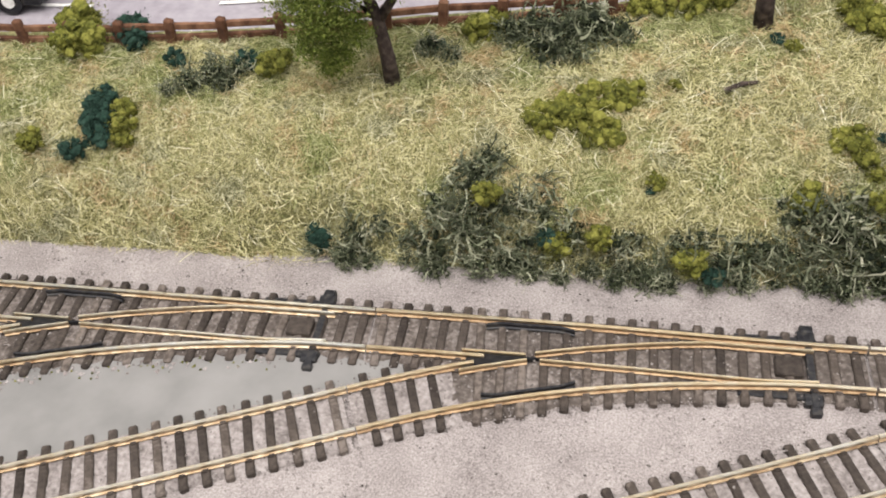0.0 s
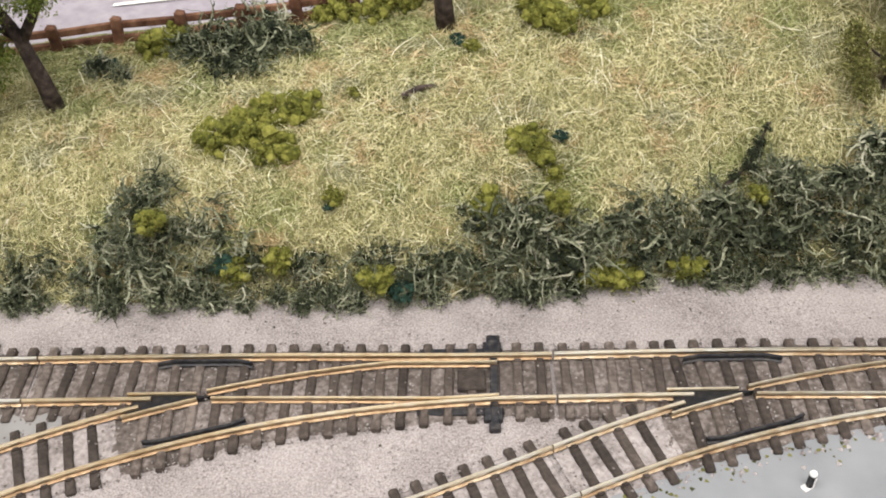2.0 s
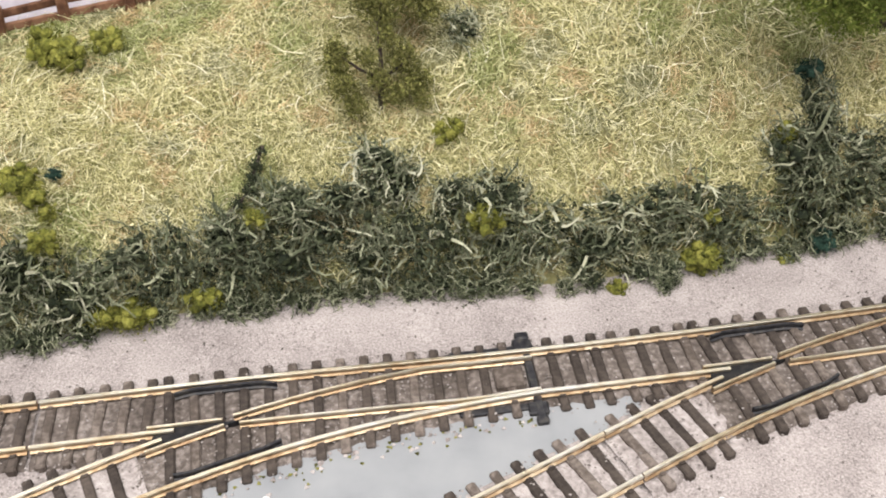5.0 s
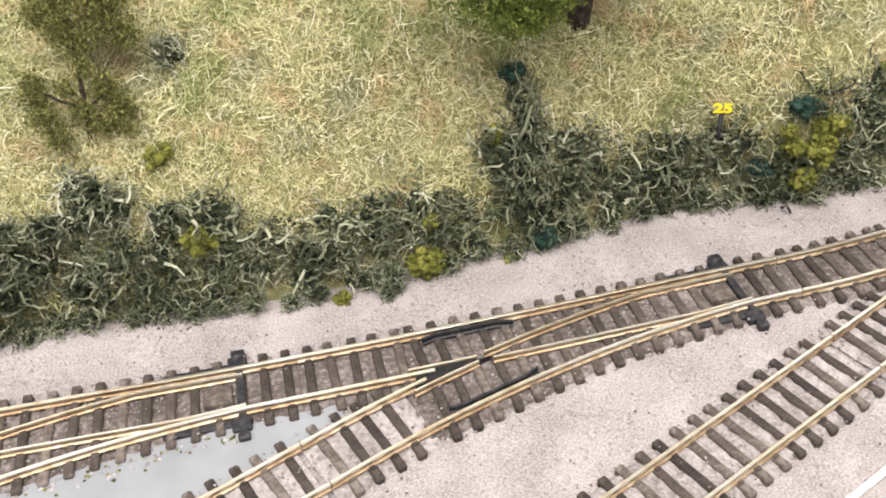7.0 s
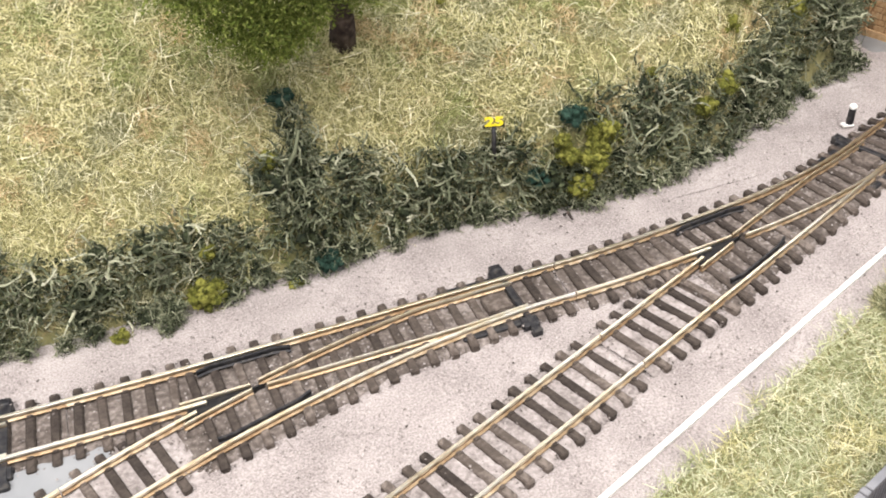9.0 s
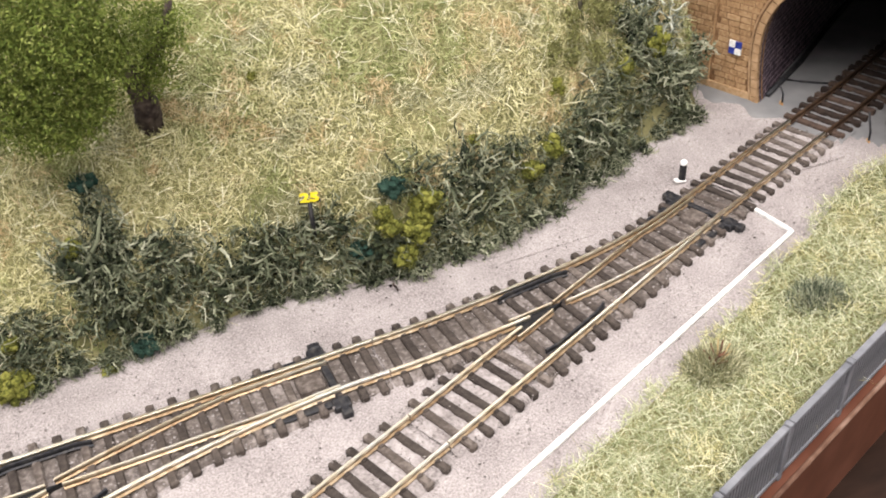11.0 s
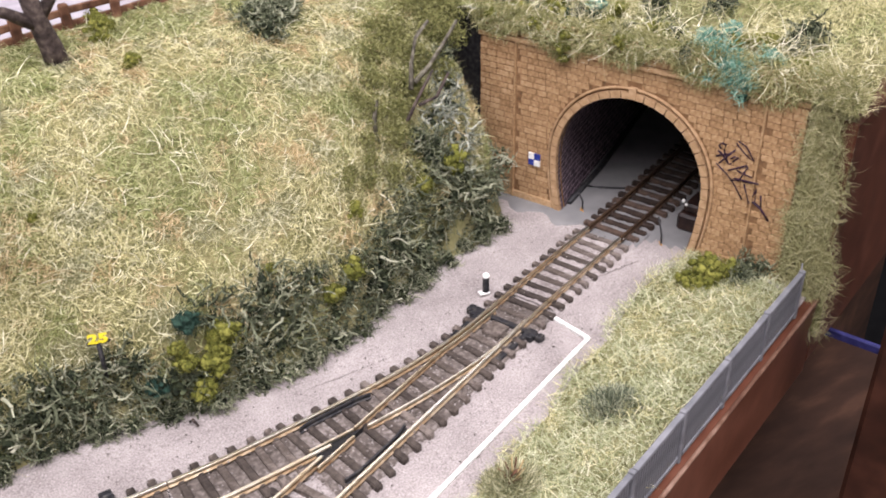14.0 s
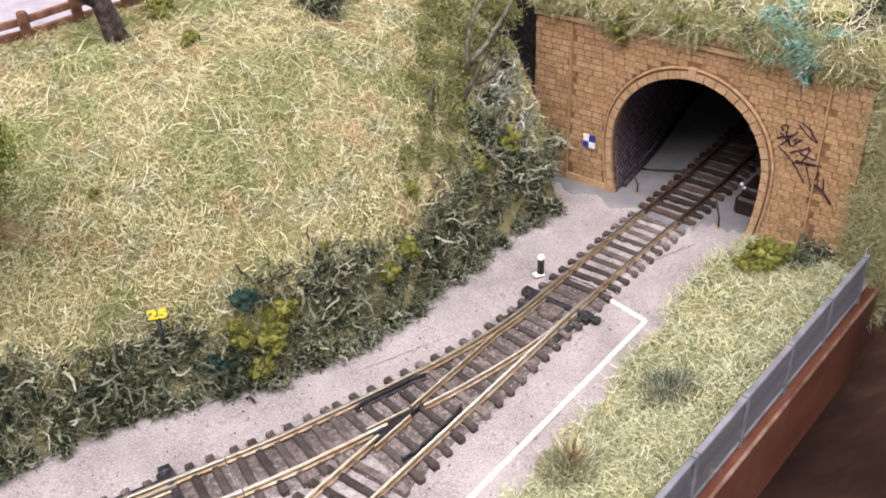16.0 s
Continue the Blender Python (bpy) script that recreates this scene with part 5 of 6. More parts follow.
u = r2.uniform(-0.238, -0.062, 12000)
fz = 0.0822 + 0.0034 * np.sin(u * 190) + 0.0026 * np.sin(u * 77 + 1)
z = fz + r2.uniform(0, 1, len(u)) ** 1.3 * (0.097 - fz)
o = 0.0028 * (1 - ((z - 0.090) / 0.012) ** 2) + r2.normal(0, 0.0008, len(u))
P = np.array([WALL_N[:2]]) * (WALL_C - o)[:, None] + np.array([WALL_U[:2]]) * wall_u(u)[:, None]
P = np.c_[P, z * KZ]
turf("fringe_grass", P, np.tile([-0.85, -0.3, 0.3], (len(P), 1)), r2, 0.002, 0.006, 0.00014, "olive and straw fibre grass hanging over the top of the portal", lift=0.6, segs=3, curl=0.5, material=M_OLIVE)
u = r2.uniform(-0.238, -0.062, 1100)
z = r2.uniform(0.087, 0.104, len(u))
P = np.c_[np.array([WALL_N[:2]]) * (WALL_C - 0.003 + np.maximum(0, z - 0.093))[:, None] + np.array([WALL_U[:2]]) * wall_u(u)[:, None], z * KZ]
turf("fringe_straw", P, np.tile([-0.7, -0.25, 0.65], (len(P), 1)), r2, 0.005, 0.012, 0.00014, "long pale curled straw over the top of the portal", lift=0.5, segs=6, curl=1.2, material=M_STRAW)
mat_u = np.linspace(-0.2195, -0.2365, 14)
mat_z = np.linspace(0.093, -0.016, 44)
MP = np.zeros((14, 44, 3))
for i, u in enumerate(mat_u):
    for j, z in enumerate(mat_z):
        s = i / 13
        p = on_wall(u + 0.004 * (1 - j / 43) * s - 0.006 * (j / 43) * s - 0.0015 * math.sin(z * 160), z, 0.003 * math.sin(3.14 * s) + 0.0012 * math.sin(z * 210 + i) - 0.003 + 0.004 * (j / 43))
        MP[i, j] = p
tagged(part("grass_mat", grid_mesh("grass_mat", MP, M_SOIL)), "mat of dull green grass hanging beside the portal", "grass mat", kind="structure")
k = 9000
i, j = r2.integers(0, 14, k), r2.integers(0, 44, k)
P = MP[i, j] + r2.normal(0, 0.0011, (k, 3))
turf("hanging_grass", P, np.tile([-0.9, -0.35, 0.2], (k, 1)), r2, 0.003, 0.008, 0.00014, "dull olive and straw fibre grass hanging on the end of the hill", lift=0.6, segs=4, curl=0.9,
     material=mat("faded_olive_grass", [(0.10, 0.105, 0.042), (0.225, 0.222, 0.095), (0.37, 0.345, 0.175), (0.66, 0.60, 0.40)], 90, 0.8, island=0.5, big=0.5))
for uu, dd, zz, R, kinds, nm, lb in ((-0.096, -0.001, 0.091, 0.0062, MOSSES, "moss_clump", MOSS_LABEL), (-0.112, -0.002, 0.089, 0.0055, MOSSES, "moss_clump", MOSS_LABEL), (-0.110, -0.003, 0.083, 0.0045, MOSSES, "moss_clump", MOSS_LABEL), (-0.111, -0.003, 0.078, 0.0032, MOSSES, "moss_clump", MOSS_LABEL),
                                     (-0.128, 0.004, 0.095, 0.0065, MOSSES, "moss_clump", MOSS_LABEL), (-0.148, 0.005, 0.096, 0.006, MOSSES, "moss_clump", MOSS_LABEL), (-0.172, 0.006, 0.098, 0.0055, TEALS, "foam_clump", ""), (-0.189, -0.002, 0.091, 0.0062, TEALS, "foam_clump", ""), (-0.193, -0.003, 0.085, 0.0040, TEALS, "foam_clump", ""),
                                     (-0.194, -0.003, 0.079, 0.0028, DARKS, "foam_clump", ""), (-0.205, 0.003, 0.094, 0.0050, TEALS, "foam_clump", ""), (-0.180, 0.010, 0.100, 0.0060, TEALS, "foam_clump", ""), (-0.118, 0.012, 0.100, 0.006, TEALS, "foam_clump", ""), (-0.198, 0.012, 0.099, 0.0050, MOSSES, "moss_clump", MOSS_LABEL),
                                     (-0.102, 0.006, 0.097, 0.0075, MOSSES, "moss_clump", MOSS_LABEL), (-0.138, -0.001, 0.091, 0.0058, MOSSES, "moss_clump", MOSS_LABEL), (-0.085, 0.002, 0.093, 0.0068, MOSSES, "moss_clump", MOSS_LABEL), (-0.072, 0.000, 0.092, 0.0068, MOSSES, "moss_clump", MOSS_LABEL)):
    p = on_wall(uu, zz, -dd)
    clump(p.x, p.y, p.z, R, kinds, nm, lb or "turquoise foam clump over the tunnel wall", "foam clump")
for uu, dd, zz, R in ((-0.120, 0.004, 0.094, 0.006), (-0.160, 0.004, 0.095, 0.006), (-0.145, 0.016, 0.103, 0.008), (-0.208, 0.018, 0.102, 0.008), (-0.170, 0.022, 0.106, 0.008), (-0.100, 0.010, 0.098, 0.007)):
    p = on_wall(uu, zz, -dd)
    shrub(p.x, p.y, p.z, R, "", "grey-green fibre shrub over the tunnel mouth")
for uu, out, zz, R in ((-0.0520, 0.012, 0.034, 0.0105), (-0.0580, 0.013, 0.018, 0.010), (-0.066, 0.014, 0.007, 0.009), (-0.071, 0.016, 0.014, 0.0095), (-0.075, 0.019, 0.005, 0.0080), (-0.056, 0.020, 0.030, 0.0100)):
    p = on_wall(uu, zz, out)
    lichen_bush(p.x, p.y, p.z, R)
for (qx, qy, qz, R, kinds) in ((0.691, -0.001, 0.006, 0.0089, MOSSES), (0.6977, 0.0047, 0.006, 0.0079, MOSSES), (0.6824, 0.0015, 0.005, 0.0063, MOSSES), (0.7037, -0.0033, 0.006, 0.0068, MOSSES)):
    clump(qx, qy, qz, R, kinds, "moss_clump", "bright mossy clump at the foot of the portal", "foam clump")
for qx, qy, qz, R in ((0.7107, -0.010, 0.008, 0.0079), (0.7033, -0.010, 0.007, 0.0063), (0.6030, -0.0445, 0.0025, 0.0058)):
    shrub(qx, qy, qz, R, "", "low grey-green fibre shrub on the grassy verge")

def fine_tuft(x, y, R, height, n, material, label, seed):
    """A soft tuft of fine upright fibres, thickest at its foot."""
    r = np.random.default_rng(seed)
    a, d = r.uniform(0, 6.28, n), R * np.sqrt(r.uniform(0, 1, n))
    P = np.stack([np.cos(a) * d, np.sin(a) * d * 0.8, r.uniform(-0.001, 0.35, n) * height * (1 - d / R)], 1)
    D = unit(np.stack([np.cos(a) * d / R * 0.9, np.sin(a) * d / R * 0.9, np.ones(n)], 1) + r.normal(0, 0.45, (n, 3)))
    V, F = strands(P, D, unit(r.normal(size=(n, 3))), height * r.uniform(0.35, 0.75, n) * (1.1 - 0.6 * d / R), 0.00020 * r.uniform(0.6, 1.3, n), r.uniform(0, 0.5, n), 3, unit(r.normal(size=(n, 3))))
    return tagged(part("grass_tuft", mesh_of("grass_tuft", V, F, material), m=pose(x, y, 0.0035)), label, "grass tuft")


M_BLUEF = mat("blue_green_fibre", [(0.035, 0.045, 0.027), (0.095, 0.114, 0.070), (0.20, 0.225, 0.145), (0.44, 0.45, 0.31)], 120, 0.85, island=0.8)
fine_tuft(0.6020, -0.0440, 0.0120, 0.0105, 1500, M_BLUEF, "soft bluish-green fibre tuft in the verge grass", 3)
fine_tuft(0.5475, -0.0555, 0.0110, 0.0110, 1500, M_GREYF, "grey-green fibre tuft with dead stalks in the verge", 4)
tuft = thing("dead_tuft", "tuft of dead brown twigs in the verge grass", "shrub", pose(0.5480, -0.0545, 0.0035))
for k in range(16):
    a, h = fr.uniform(0, 6.28), fr.uniform(0.004, 0.010)
    lean = fr.uniform(0.0015, 0.0055)
    tube("twig", [(math.cos(a) * 0.001, math.sin(a) * 0.001, -0.001), (math.cos(a) * lean * 0.5, math.sin(a) * lean * 0.5, h * 0.55), (math.cos(a + 0.5) * lean, math.sin(a + 0.5) * lean, h)], fr.uniform(0.0003, 0.0006), M_WOOD if k % 3 else M_TANF, tuft, sides=4, taper=0.5)
for gx_, gy_, hgt in ((0.3154, 0.0311, 0.0042), (0.3190, 0.0322, 0.0030)):
    shrub(gx_, gy_, 0.0030, hgt, "", "tiny grey-green tuft growing on the gravel")
stump = [(0.4665, 0.0352, 0.0028), (0.4672, 0.0338, 0.0046), (0.4679, 0.0326, 0.0034), (0.4684, 0.0318, 0.0022)]
tagged(tube("fallen_twig", stump, 0.0007, M_BARK, taper=0.6), "short brown twig lying at the foot of the hedge", "twig")

u = r2.uniform(-0.201, -0.172, 800)
z = 0.0835 + r2.uniform(0, 1, len(u)) * 0.017
z -= 0.006 * np.exp(-((u + 0.193) / 0.004) ** 2)
o = 0.0055 - 0.35 * np.maximum(0, z - 0.089) + r2.normal(0, 0.0008, len(u))
P = np.c_[np.array([WALL_N[:2]]) * (WALL_C - o)[:, None] + np.array([WALL_U[:2]]) * wall_u(u)[:, None], z * KZ]
q = patchy(P, 0.012, 15) > -0.2
turf("turquoise_netting", P[q], np.tile([-0.7, -0.25, 0.65], (int(q.sum()), 1)), r2, 0.002, 0.0055, 0.00022, "turquoise fibre netting draped over the tunnel wall", lift=0.3, segs=3, curl=0.8, material=M_TEAL)

for k in range(34):
    uu = -0.068 - 0.0046 * k + fr.uniform(-0.003, 0.003)
    p = on_wall(uu, 0.0, -fr.uniform(-0.0015, 0.013))
    far = (p - on_wall(uu, 0.0)).dot(WALL_N)
    zz = 0.0965 + 0.55 * max(0.0, far) + fr.uniform(0, 0.002)
    pick = fr.random()
    if pick < 0.45:
        clump(p.x, p.y, zz, fr.uniform(0.0035, 0.0062), MOSSES, "moss_clump", MOSS_LABEL, "foam clump")
    elif pick < 0.62 or -0.200 < uu < -0.170:
        clump(p.x, p.y, zz, fr.uniform(0.0030, 0.0055), TEALS if uu < -0.15 else DARKS, "foam_clump", "turquoise foam clump over the tunnel wall" if uu < -0.15 else "dark bluish-green foam clump over the tunnel wall", "foam clump")
    else:
        shrub(p.x, p.y, zz, fr.uniform(0.0035, 0.0060), "", "grey-green fibre shrub over the tunnel mouth")

# ---- grey fence along the front edge ----
FENCE_P = FRONT_P + Vector((-FRONT_D.y, FRONT_D.x, 0)) * 0.0026
fence = thing("fence", "grey plastic palisade fence along the front edge of the board", "fence", Matrix.Translation(FENCE_P))
F_ANG = math.degrees(math.atan2(FRONT_D.y, FRONT_D.x))
turn = pose(0, 0, 0, 0, 0, F_ANG)
PANEL, FH = 0.0358, 0.0225
slat = box_mesh("slat", -0.00045, -0.0006, 0.001, 0.00045, 0.0003, FH - 0.001, 0.0)
slat.materials.append(M_FENCE)
for kpan in range(9):
    x1 = -kpan * PANEL + 0.0015
    x0 = x1 - PANEL + 0.003
    part("panel", box_mesh("panel", x0, 0.0002, 0.0008, x1, 0.0007, FH - 0.0012), M_FENCE, fence, m=turn)
    part("rail", box_mesh("rail", x0, -0.0010, FH - 0.0022, x1, 0.0012, FH - 0.0004, 0.0002), M_FENCE, fence, m=turn)
    part("rail", box_mesh("rail", x0, -0.0010, 0.0006, x1, 0.0012, 0.0024, 0.0002), M_FENCE, fence, m=turn)
    bm = bmesh.new()
    box(bm, x1 - 0.0002, -0.0013, -0.001, x1 + 0.0018, 0.0012, FH + 0.0006, 0.0003)
    part("post", bm, M_FENCE, fence, m=turn)
    xx = x0 + 0.001
    while xx < x1 - 0.0005 and kpan < 8:
        part("slat", slat, None, fence, m=turn @ pose(xx, 0, 0))
        xx += 0.00175
# the end bends up against the portal
bm = bmesh.new()
box(bm, 0.0018, 0.0, 0.001, 0.0065, 0.0006, FH, 0.0002)
for v in bm.verts:
    s = max(0, v.co.x - 0.0018) / 0.0047
    v.co.y += 0.0015 * s * s
    v.co.z += 0.0016 * s * s
part("end_panel", bm, M_FENCE, fence, m=turn)

# ---- board front, shelf below, end boards ----
def front_box(name, s0, s1, o0, o1, z0, z1, material, bevel=0.0008):
    """s: metres along the front edge from the portal end; o: metres outwards from the fence."""
    bm = bmesh.new()
    box(bm, s0, -o1, z0, s1, -o0, z1, bevel)
    bmesh.ops.transform(bm, matrix=Matrix.Translation(FRONT_P) @ turn, verts=bm.verts)
    return part(name, bm, material)


tagged(front_box("front_board", -0.75, 0.0238, -0.010, 0.0012, -0.0420, -0.0012, M_BROWN), "brown painted front edge of the baseboard", "board", kind="structure")
tagged(front_box("end_board", 0.024, 0.40, -0.008, 0.0012, -0.0375, 0.082, M_BROWN), "brown painted board at the end of the hill", "board", kind="structure")
tagged(front_box("shelf", -0.60, 0.160, -0.05, 0.45, -0.128, -0.115, M_DARKFLOOR), "dark brown worn wooden shelf under the layout", "shelf", kind="structure")
tagged(front_box("shelf_edge", 0.1602, 0.1632, -0.05, 0.45, -0.122, -0.1105, mat("blue_edge", [(0.03, 0.03, 0.12), (0.05, 0.05, 0.2), (0.09, 0.09, 0.28)], 100, 0.5)), "thin violet-blue edging strip of the shelf", "edging", kind="structure")
# Post brown made darker, so its paint already holds the shade it stands in.
tagged(front_box("leg_post", -0.014, 0.030, 0.036, 0.10, -0.115, 0.16, mat("post_paint_in_shade", [(0.018, 0.007, 0.004), (0.034, 0.012, 0.007), (0.060, 0.022, 0.013)], 60, 0.5, bump=0.12, bump_scale=200), 0.002), "brown painted upright post beside the layout", "post", kind="structure")
# Added sheet: the unlit void past the layout's end, given as flat black.
tagged(front_box("dark_panel", 0.42, 0.43, -0.3, 0.6, -0.6, 0.25, mat("void_black", [(0.006, 0.006, 0.007), (0.010, 0.010, 0.011), (0.014, 0.013, 0.014)], 60, 0.95)), "added black sheet for the dark void behind the end of the layout", "cloth", kind="structure")
tagged(front_box("under_panel", -0.60, 0.42, -0.06, -0.05, -0.6, -0.044, M_DARKFLOOR), "dark brown panel under the baseboard", "panel", kind="structure")
tagged(front_box("room_floor", -0.9, 0.7, -0.75, 0.75, -0.62, -0.60, M_DARKFLOOR), "dark brown room floor", "floor", kind="structure")

tagged(front_box("worn_edge", -0.75, 0.0236, 0.0004, 0.0019, -0.0024, -0.0006, mat("worn_board_edge", [(0.075, 0.032, 0.020), (0.16, 0.085, 0.055), (0.30, 0.19, 0.14)], 160, 0.6, bump=0.3, big=0.5), 0.0004), "worn pale edge of the front board", "edging", kind="structure")

# ---- lineside signs and signals ----
def ground_signal(x, y, ang, label, size=1.0, faced=True):
    t = thing("ground_signal", label, "signal", pose(x, y, GROUND_Z + 0.0006, 0, 0, ang) @ Matrix.Diagonal((0.85 * size, 0.85 * size, size, 1)), "ground signals")
    bm = bmesh.new()
    box(bm, -0.0036, -0.0017, 0, 0.0017, 0.0017, 0.0010, 0.0003)
    part("base_plate", bm, M_WHITE, t, "white base plate")
    bm = bmesh.new()
    bmesh.ops.create_cone(bm, segments=14, radius1=0.0017, radius2=0.0016, depth=0.0068, cap_ends=True, matrix=Matrix.Translation((0, 0, 0.0045)))
    part("lamp_body", bm, M_BLACK, t, "black lamp body")
    bm = bmesh.new()
    bmesh.ops.create_uvsphere(bm, u_segments=12, v_segments=8, radius=0.0018, matrix=Matrix.Translation((0, 0, 0.0084)) @ Matrix.Diagonal((1, 1, 0.8, 1)))
    part("cap", bm, M_WHITE, t, "white rounded cap")
    if faced:
        bm = bmesh.new()
        box(bm, -0.0003, -0.0021, 0.0018, 0.0008, -0.0015, 0.0070, 0.0002)
        part("disc", bm, M_WHITE, t, "white signal face")
    return t


ground_signal(0.6055, 0.0458, -10, "white-capped black ground signal on a white base beside the track", 1.08, False)
ground_signal(0.1815, -0.0385, 30, "white and black ground signal standing on the grey patch", 0.76)
ground_signal(0.3009, -0.0589, 30, "white and black ground signal on the gravel", 0.76)

post = thing("speed_sign", "yellow cut-out speed sign on a black post in the hedge", "sign", pose(0.4440, 0.0500, 0.0242, 0, 0, -12) @ Matrix.Diagonal((0.95, 0.95, 1.0, 1)))
tube("post", [(0, 0, 0), (0, 0, 0.0150)], 0.0009, M_BLACK, post)
bm = bmesh.new()
box(bm, -0.0042, -0.0003, 0.0148, 0.0042, 0.0008, 0.0160, 0.0002)
part("bracket", bm, M_BLACK, post)
for k, ch in enumerate("25"):
    cv = bpy.data.curves.new("figure", "FONT")
    cv.body, cv.size, cv.extrude, cv.align_x, cv.offset = ch, 0.0050, 0.0004, "CENTER", 0.00022
    tmp = new("figure_curve", cv)
    me = bpy.data.meshes.new_from_object(tmp.evaluated_get(bpy.context.evaluated_depsgraph_get()))
    bpy.data.objects.remove(tmp)
    me.materials.clear()
    me.materials.append(M_YELLOW)
    me.transform(Matrix.Diagonal((1.45, 0.90, 1.0, 1)))
    part("figure", me, None, post, "yellow cut-out figure", pose(-0.0017 + 0.0037 * k, -0.0004, 0.0158 - 0.0002 * k, 70, 0, -8))


# ---- wooden fence, trees, road beyond ----
def wood_fence(x0, x1, gap):
    t = thing("wooden_fence", "weathered brown post-and-rail fence along the road", "fence", pose((x0 + x1) / 2, float(fence_y((x0 + x1) / 2)), 0))
    inv = t.matrix_basis.inverted()
    r = random.Random(5)
    x, prev = x0, None
    while x < x1:
        z = float(hill_z(np.array(x), fence_y(x)))
        bm = bmesh.new()
        box(bm, -0.0022, -0.0018, -0.003, 0.0022, 0.0018, 0.0115, 0.0007)
        for v in bm.verts:
            v.co += Vector((noise.noise(v.co * 500) * 0.0006, noise.noise(v.co * 500 + Vector((5, 0, 0))) * 0.0006, 0))
        part("post", bm, M_WOOD, t, m=inv @ pose(x, float(fence_y(x)), z, r.uniform(-4, 4), r.uniform(-6, 6), r.uniform(-10, 10)))
        if prev:
            for h in (0.0022, 0.0076):
                a, b = Vector((prev[0], float(fence_y(prev[0])) + 0.0008, prev[1] + h + r.uniform(-0.0005, 0.0005))), Vector((x, float(fence_y(x)) + 0.0008, z + h + r.uniform(-0.0005, 0.0005)))
                d = b - a
                bm = bmesh.new()
                box(bm, -0.001, -0.0009, -0.0015, d.length + 0.001, 0.0009, 0.0015, 0.0004)
                m = Matrix.Translation(a) @ d.to_track_quat("X", "Z").to_matrix().to_4x4()
                part("rail", bm, M_WOOD, t, m=inv @ m)
        prev = (x, z)
        x += gap * r.uniform(0.92, 1.08)
    return t


wood_fence(-0.36, 0.58, 0.0228)
for k in range(-1, 7):
    V = []
    for a, w in ((0, -1), (1, -1), (1, 1), (0, 1)):
        x = -0.238 + 0.092 * k + 0.034 * a
        V.append((x, float(fence_y(x)) + 0.032 + 0.0012 * w, float(hill_z(x, fence_y(x))) + 0.0002))
    tagged(part("road_line", mesh_of("road_line", V, [(0, 1, 2, 3)], M_WHITE)), "white dashed road marking", "road marking", kind="structure")


def leaf_cloud(name, centres, n, seed, material, size):
    r = np.random.default_rng(seed)
    C = np.array(centres, float)
    w = C[:, 3] ** 2
    idx = r.choice(len(C), n, p=w / w.sum())
    D = unit(r.normal(size=(n, 3)))
    rad = C[idx, 3] * r.uniform(0.35, 1.03, n) * (1 + 0.25 * np.sin(D[:, 0] * 9 + D[:, 2] * 7))
    P = C[idx, :3] + D * rad[:, None]
    T, B = unit(r.normal(size=(n, 3))), unit(r.normal(size=(n, 3)))
    s = size * r.uniform(0.5, 1.3, n)[:, None]
    Q = np.stack([P, P + (T + B * 0.35) * s, P + T * s * 1.9, P + (T - B * 0.35) * s], 1).reshape(-1, 3)
    f = np.array([[0, 1, 2], [0, 2, 3]])
    return mesh_of(name, Q, (f[None] + 4 * np.arange(n)[:, None, None]).reshape(-1, 3), material)


def tree(base, limbs, centres, n, label, seed, material=M_LEAF, size=0.0008):
    t = thing("tree", label, "tree", Matrix.Translation(base))
    inv = t.matrix_basis.inverted()
    for k, (pts, r0, r1) in enumerate(limbs):
        tube("trunk" if k == 0 else "limb", [inv @ Vector(p) for p in pts], r0, M_BARK, t, sides=9, taper=r1 / r0)
    me = leaf_cloud("crown", centres, n, seed, material, size)
    me.transform(inv)
    part("crown", me, None, t, "crown of fine green flock")
    return t


tree(Vector((-0.0584, 0.0962, 0.0473)), [(((-0.0584, 0.0962, 0.0451), (-0.059, 0.0948, 0.0607), (-0.0607, 0.0935, 0.0781), (-0.0668, 0.0911, 0.0994)), 0.0034, 0.0018), (((-0.0607, 0.0935, 0.076), (-0.0487, 0.0952, 0.0933), (-0.039, 0.0961, 0.1124)), 0.002, 0.001), (((-0.0607, 0.0935, 0.0781), (-0.073, 0.0878, 0.0913), (-0.0851, 0.0831, 0.1021)), 0.002, 0.001)],
     [(-0.0793, 0.0844, 0.0853, 0.012), (-0.0868, 0.0872, 0.0928, 0.013), (-0.0712, 0.0856, 0.0981, 0.014), (-0.0553, 0.0879, 0.109, 0.016), (-0.0761, 0.0961, 0.1146, 0.0179), (-0.0431, 0.0945, 0.1125, 0.013), (-0.0832, 0.0858, 0.0719, 0.009), (-0.0752, 0.087, 0.0657, 0.007), (-0.0691, 0.0873, 0.0767, 0.008), (-0.0493, 0.0892, 0.0965, 0.008), (-0.0793, 0.0864, 0.0612, 0.005)],
     60000, "model tree with dark trunk and bright green flock crown", 3)
tree(Vector((0.0815, 0.1256, 0.0571)), [(((0.0816, 0.1256, 0.0548), (0.0807, 0.1251, 0.0732), (0.0786, 0.1246, 0.0957), (0.0761, 0.1248, 0.1229)), 0.0038, 0.0023), (((0.0787, 0.1246, 0.0912), (0.0927, 0.1256, 0.1124)), 0.0021, 0.0011)],
     [(0.0738, 0.1249, 0.1388, 0.0232), (0.0922, 0.1256, 0.1328, 0.0168), (0.0587, 0.1262, 0.1339, 0.0168)],
     5000, "model tree with a dark bare trunk", 4)
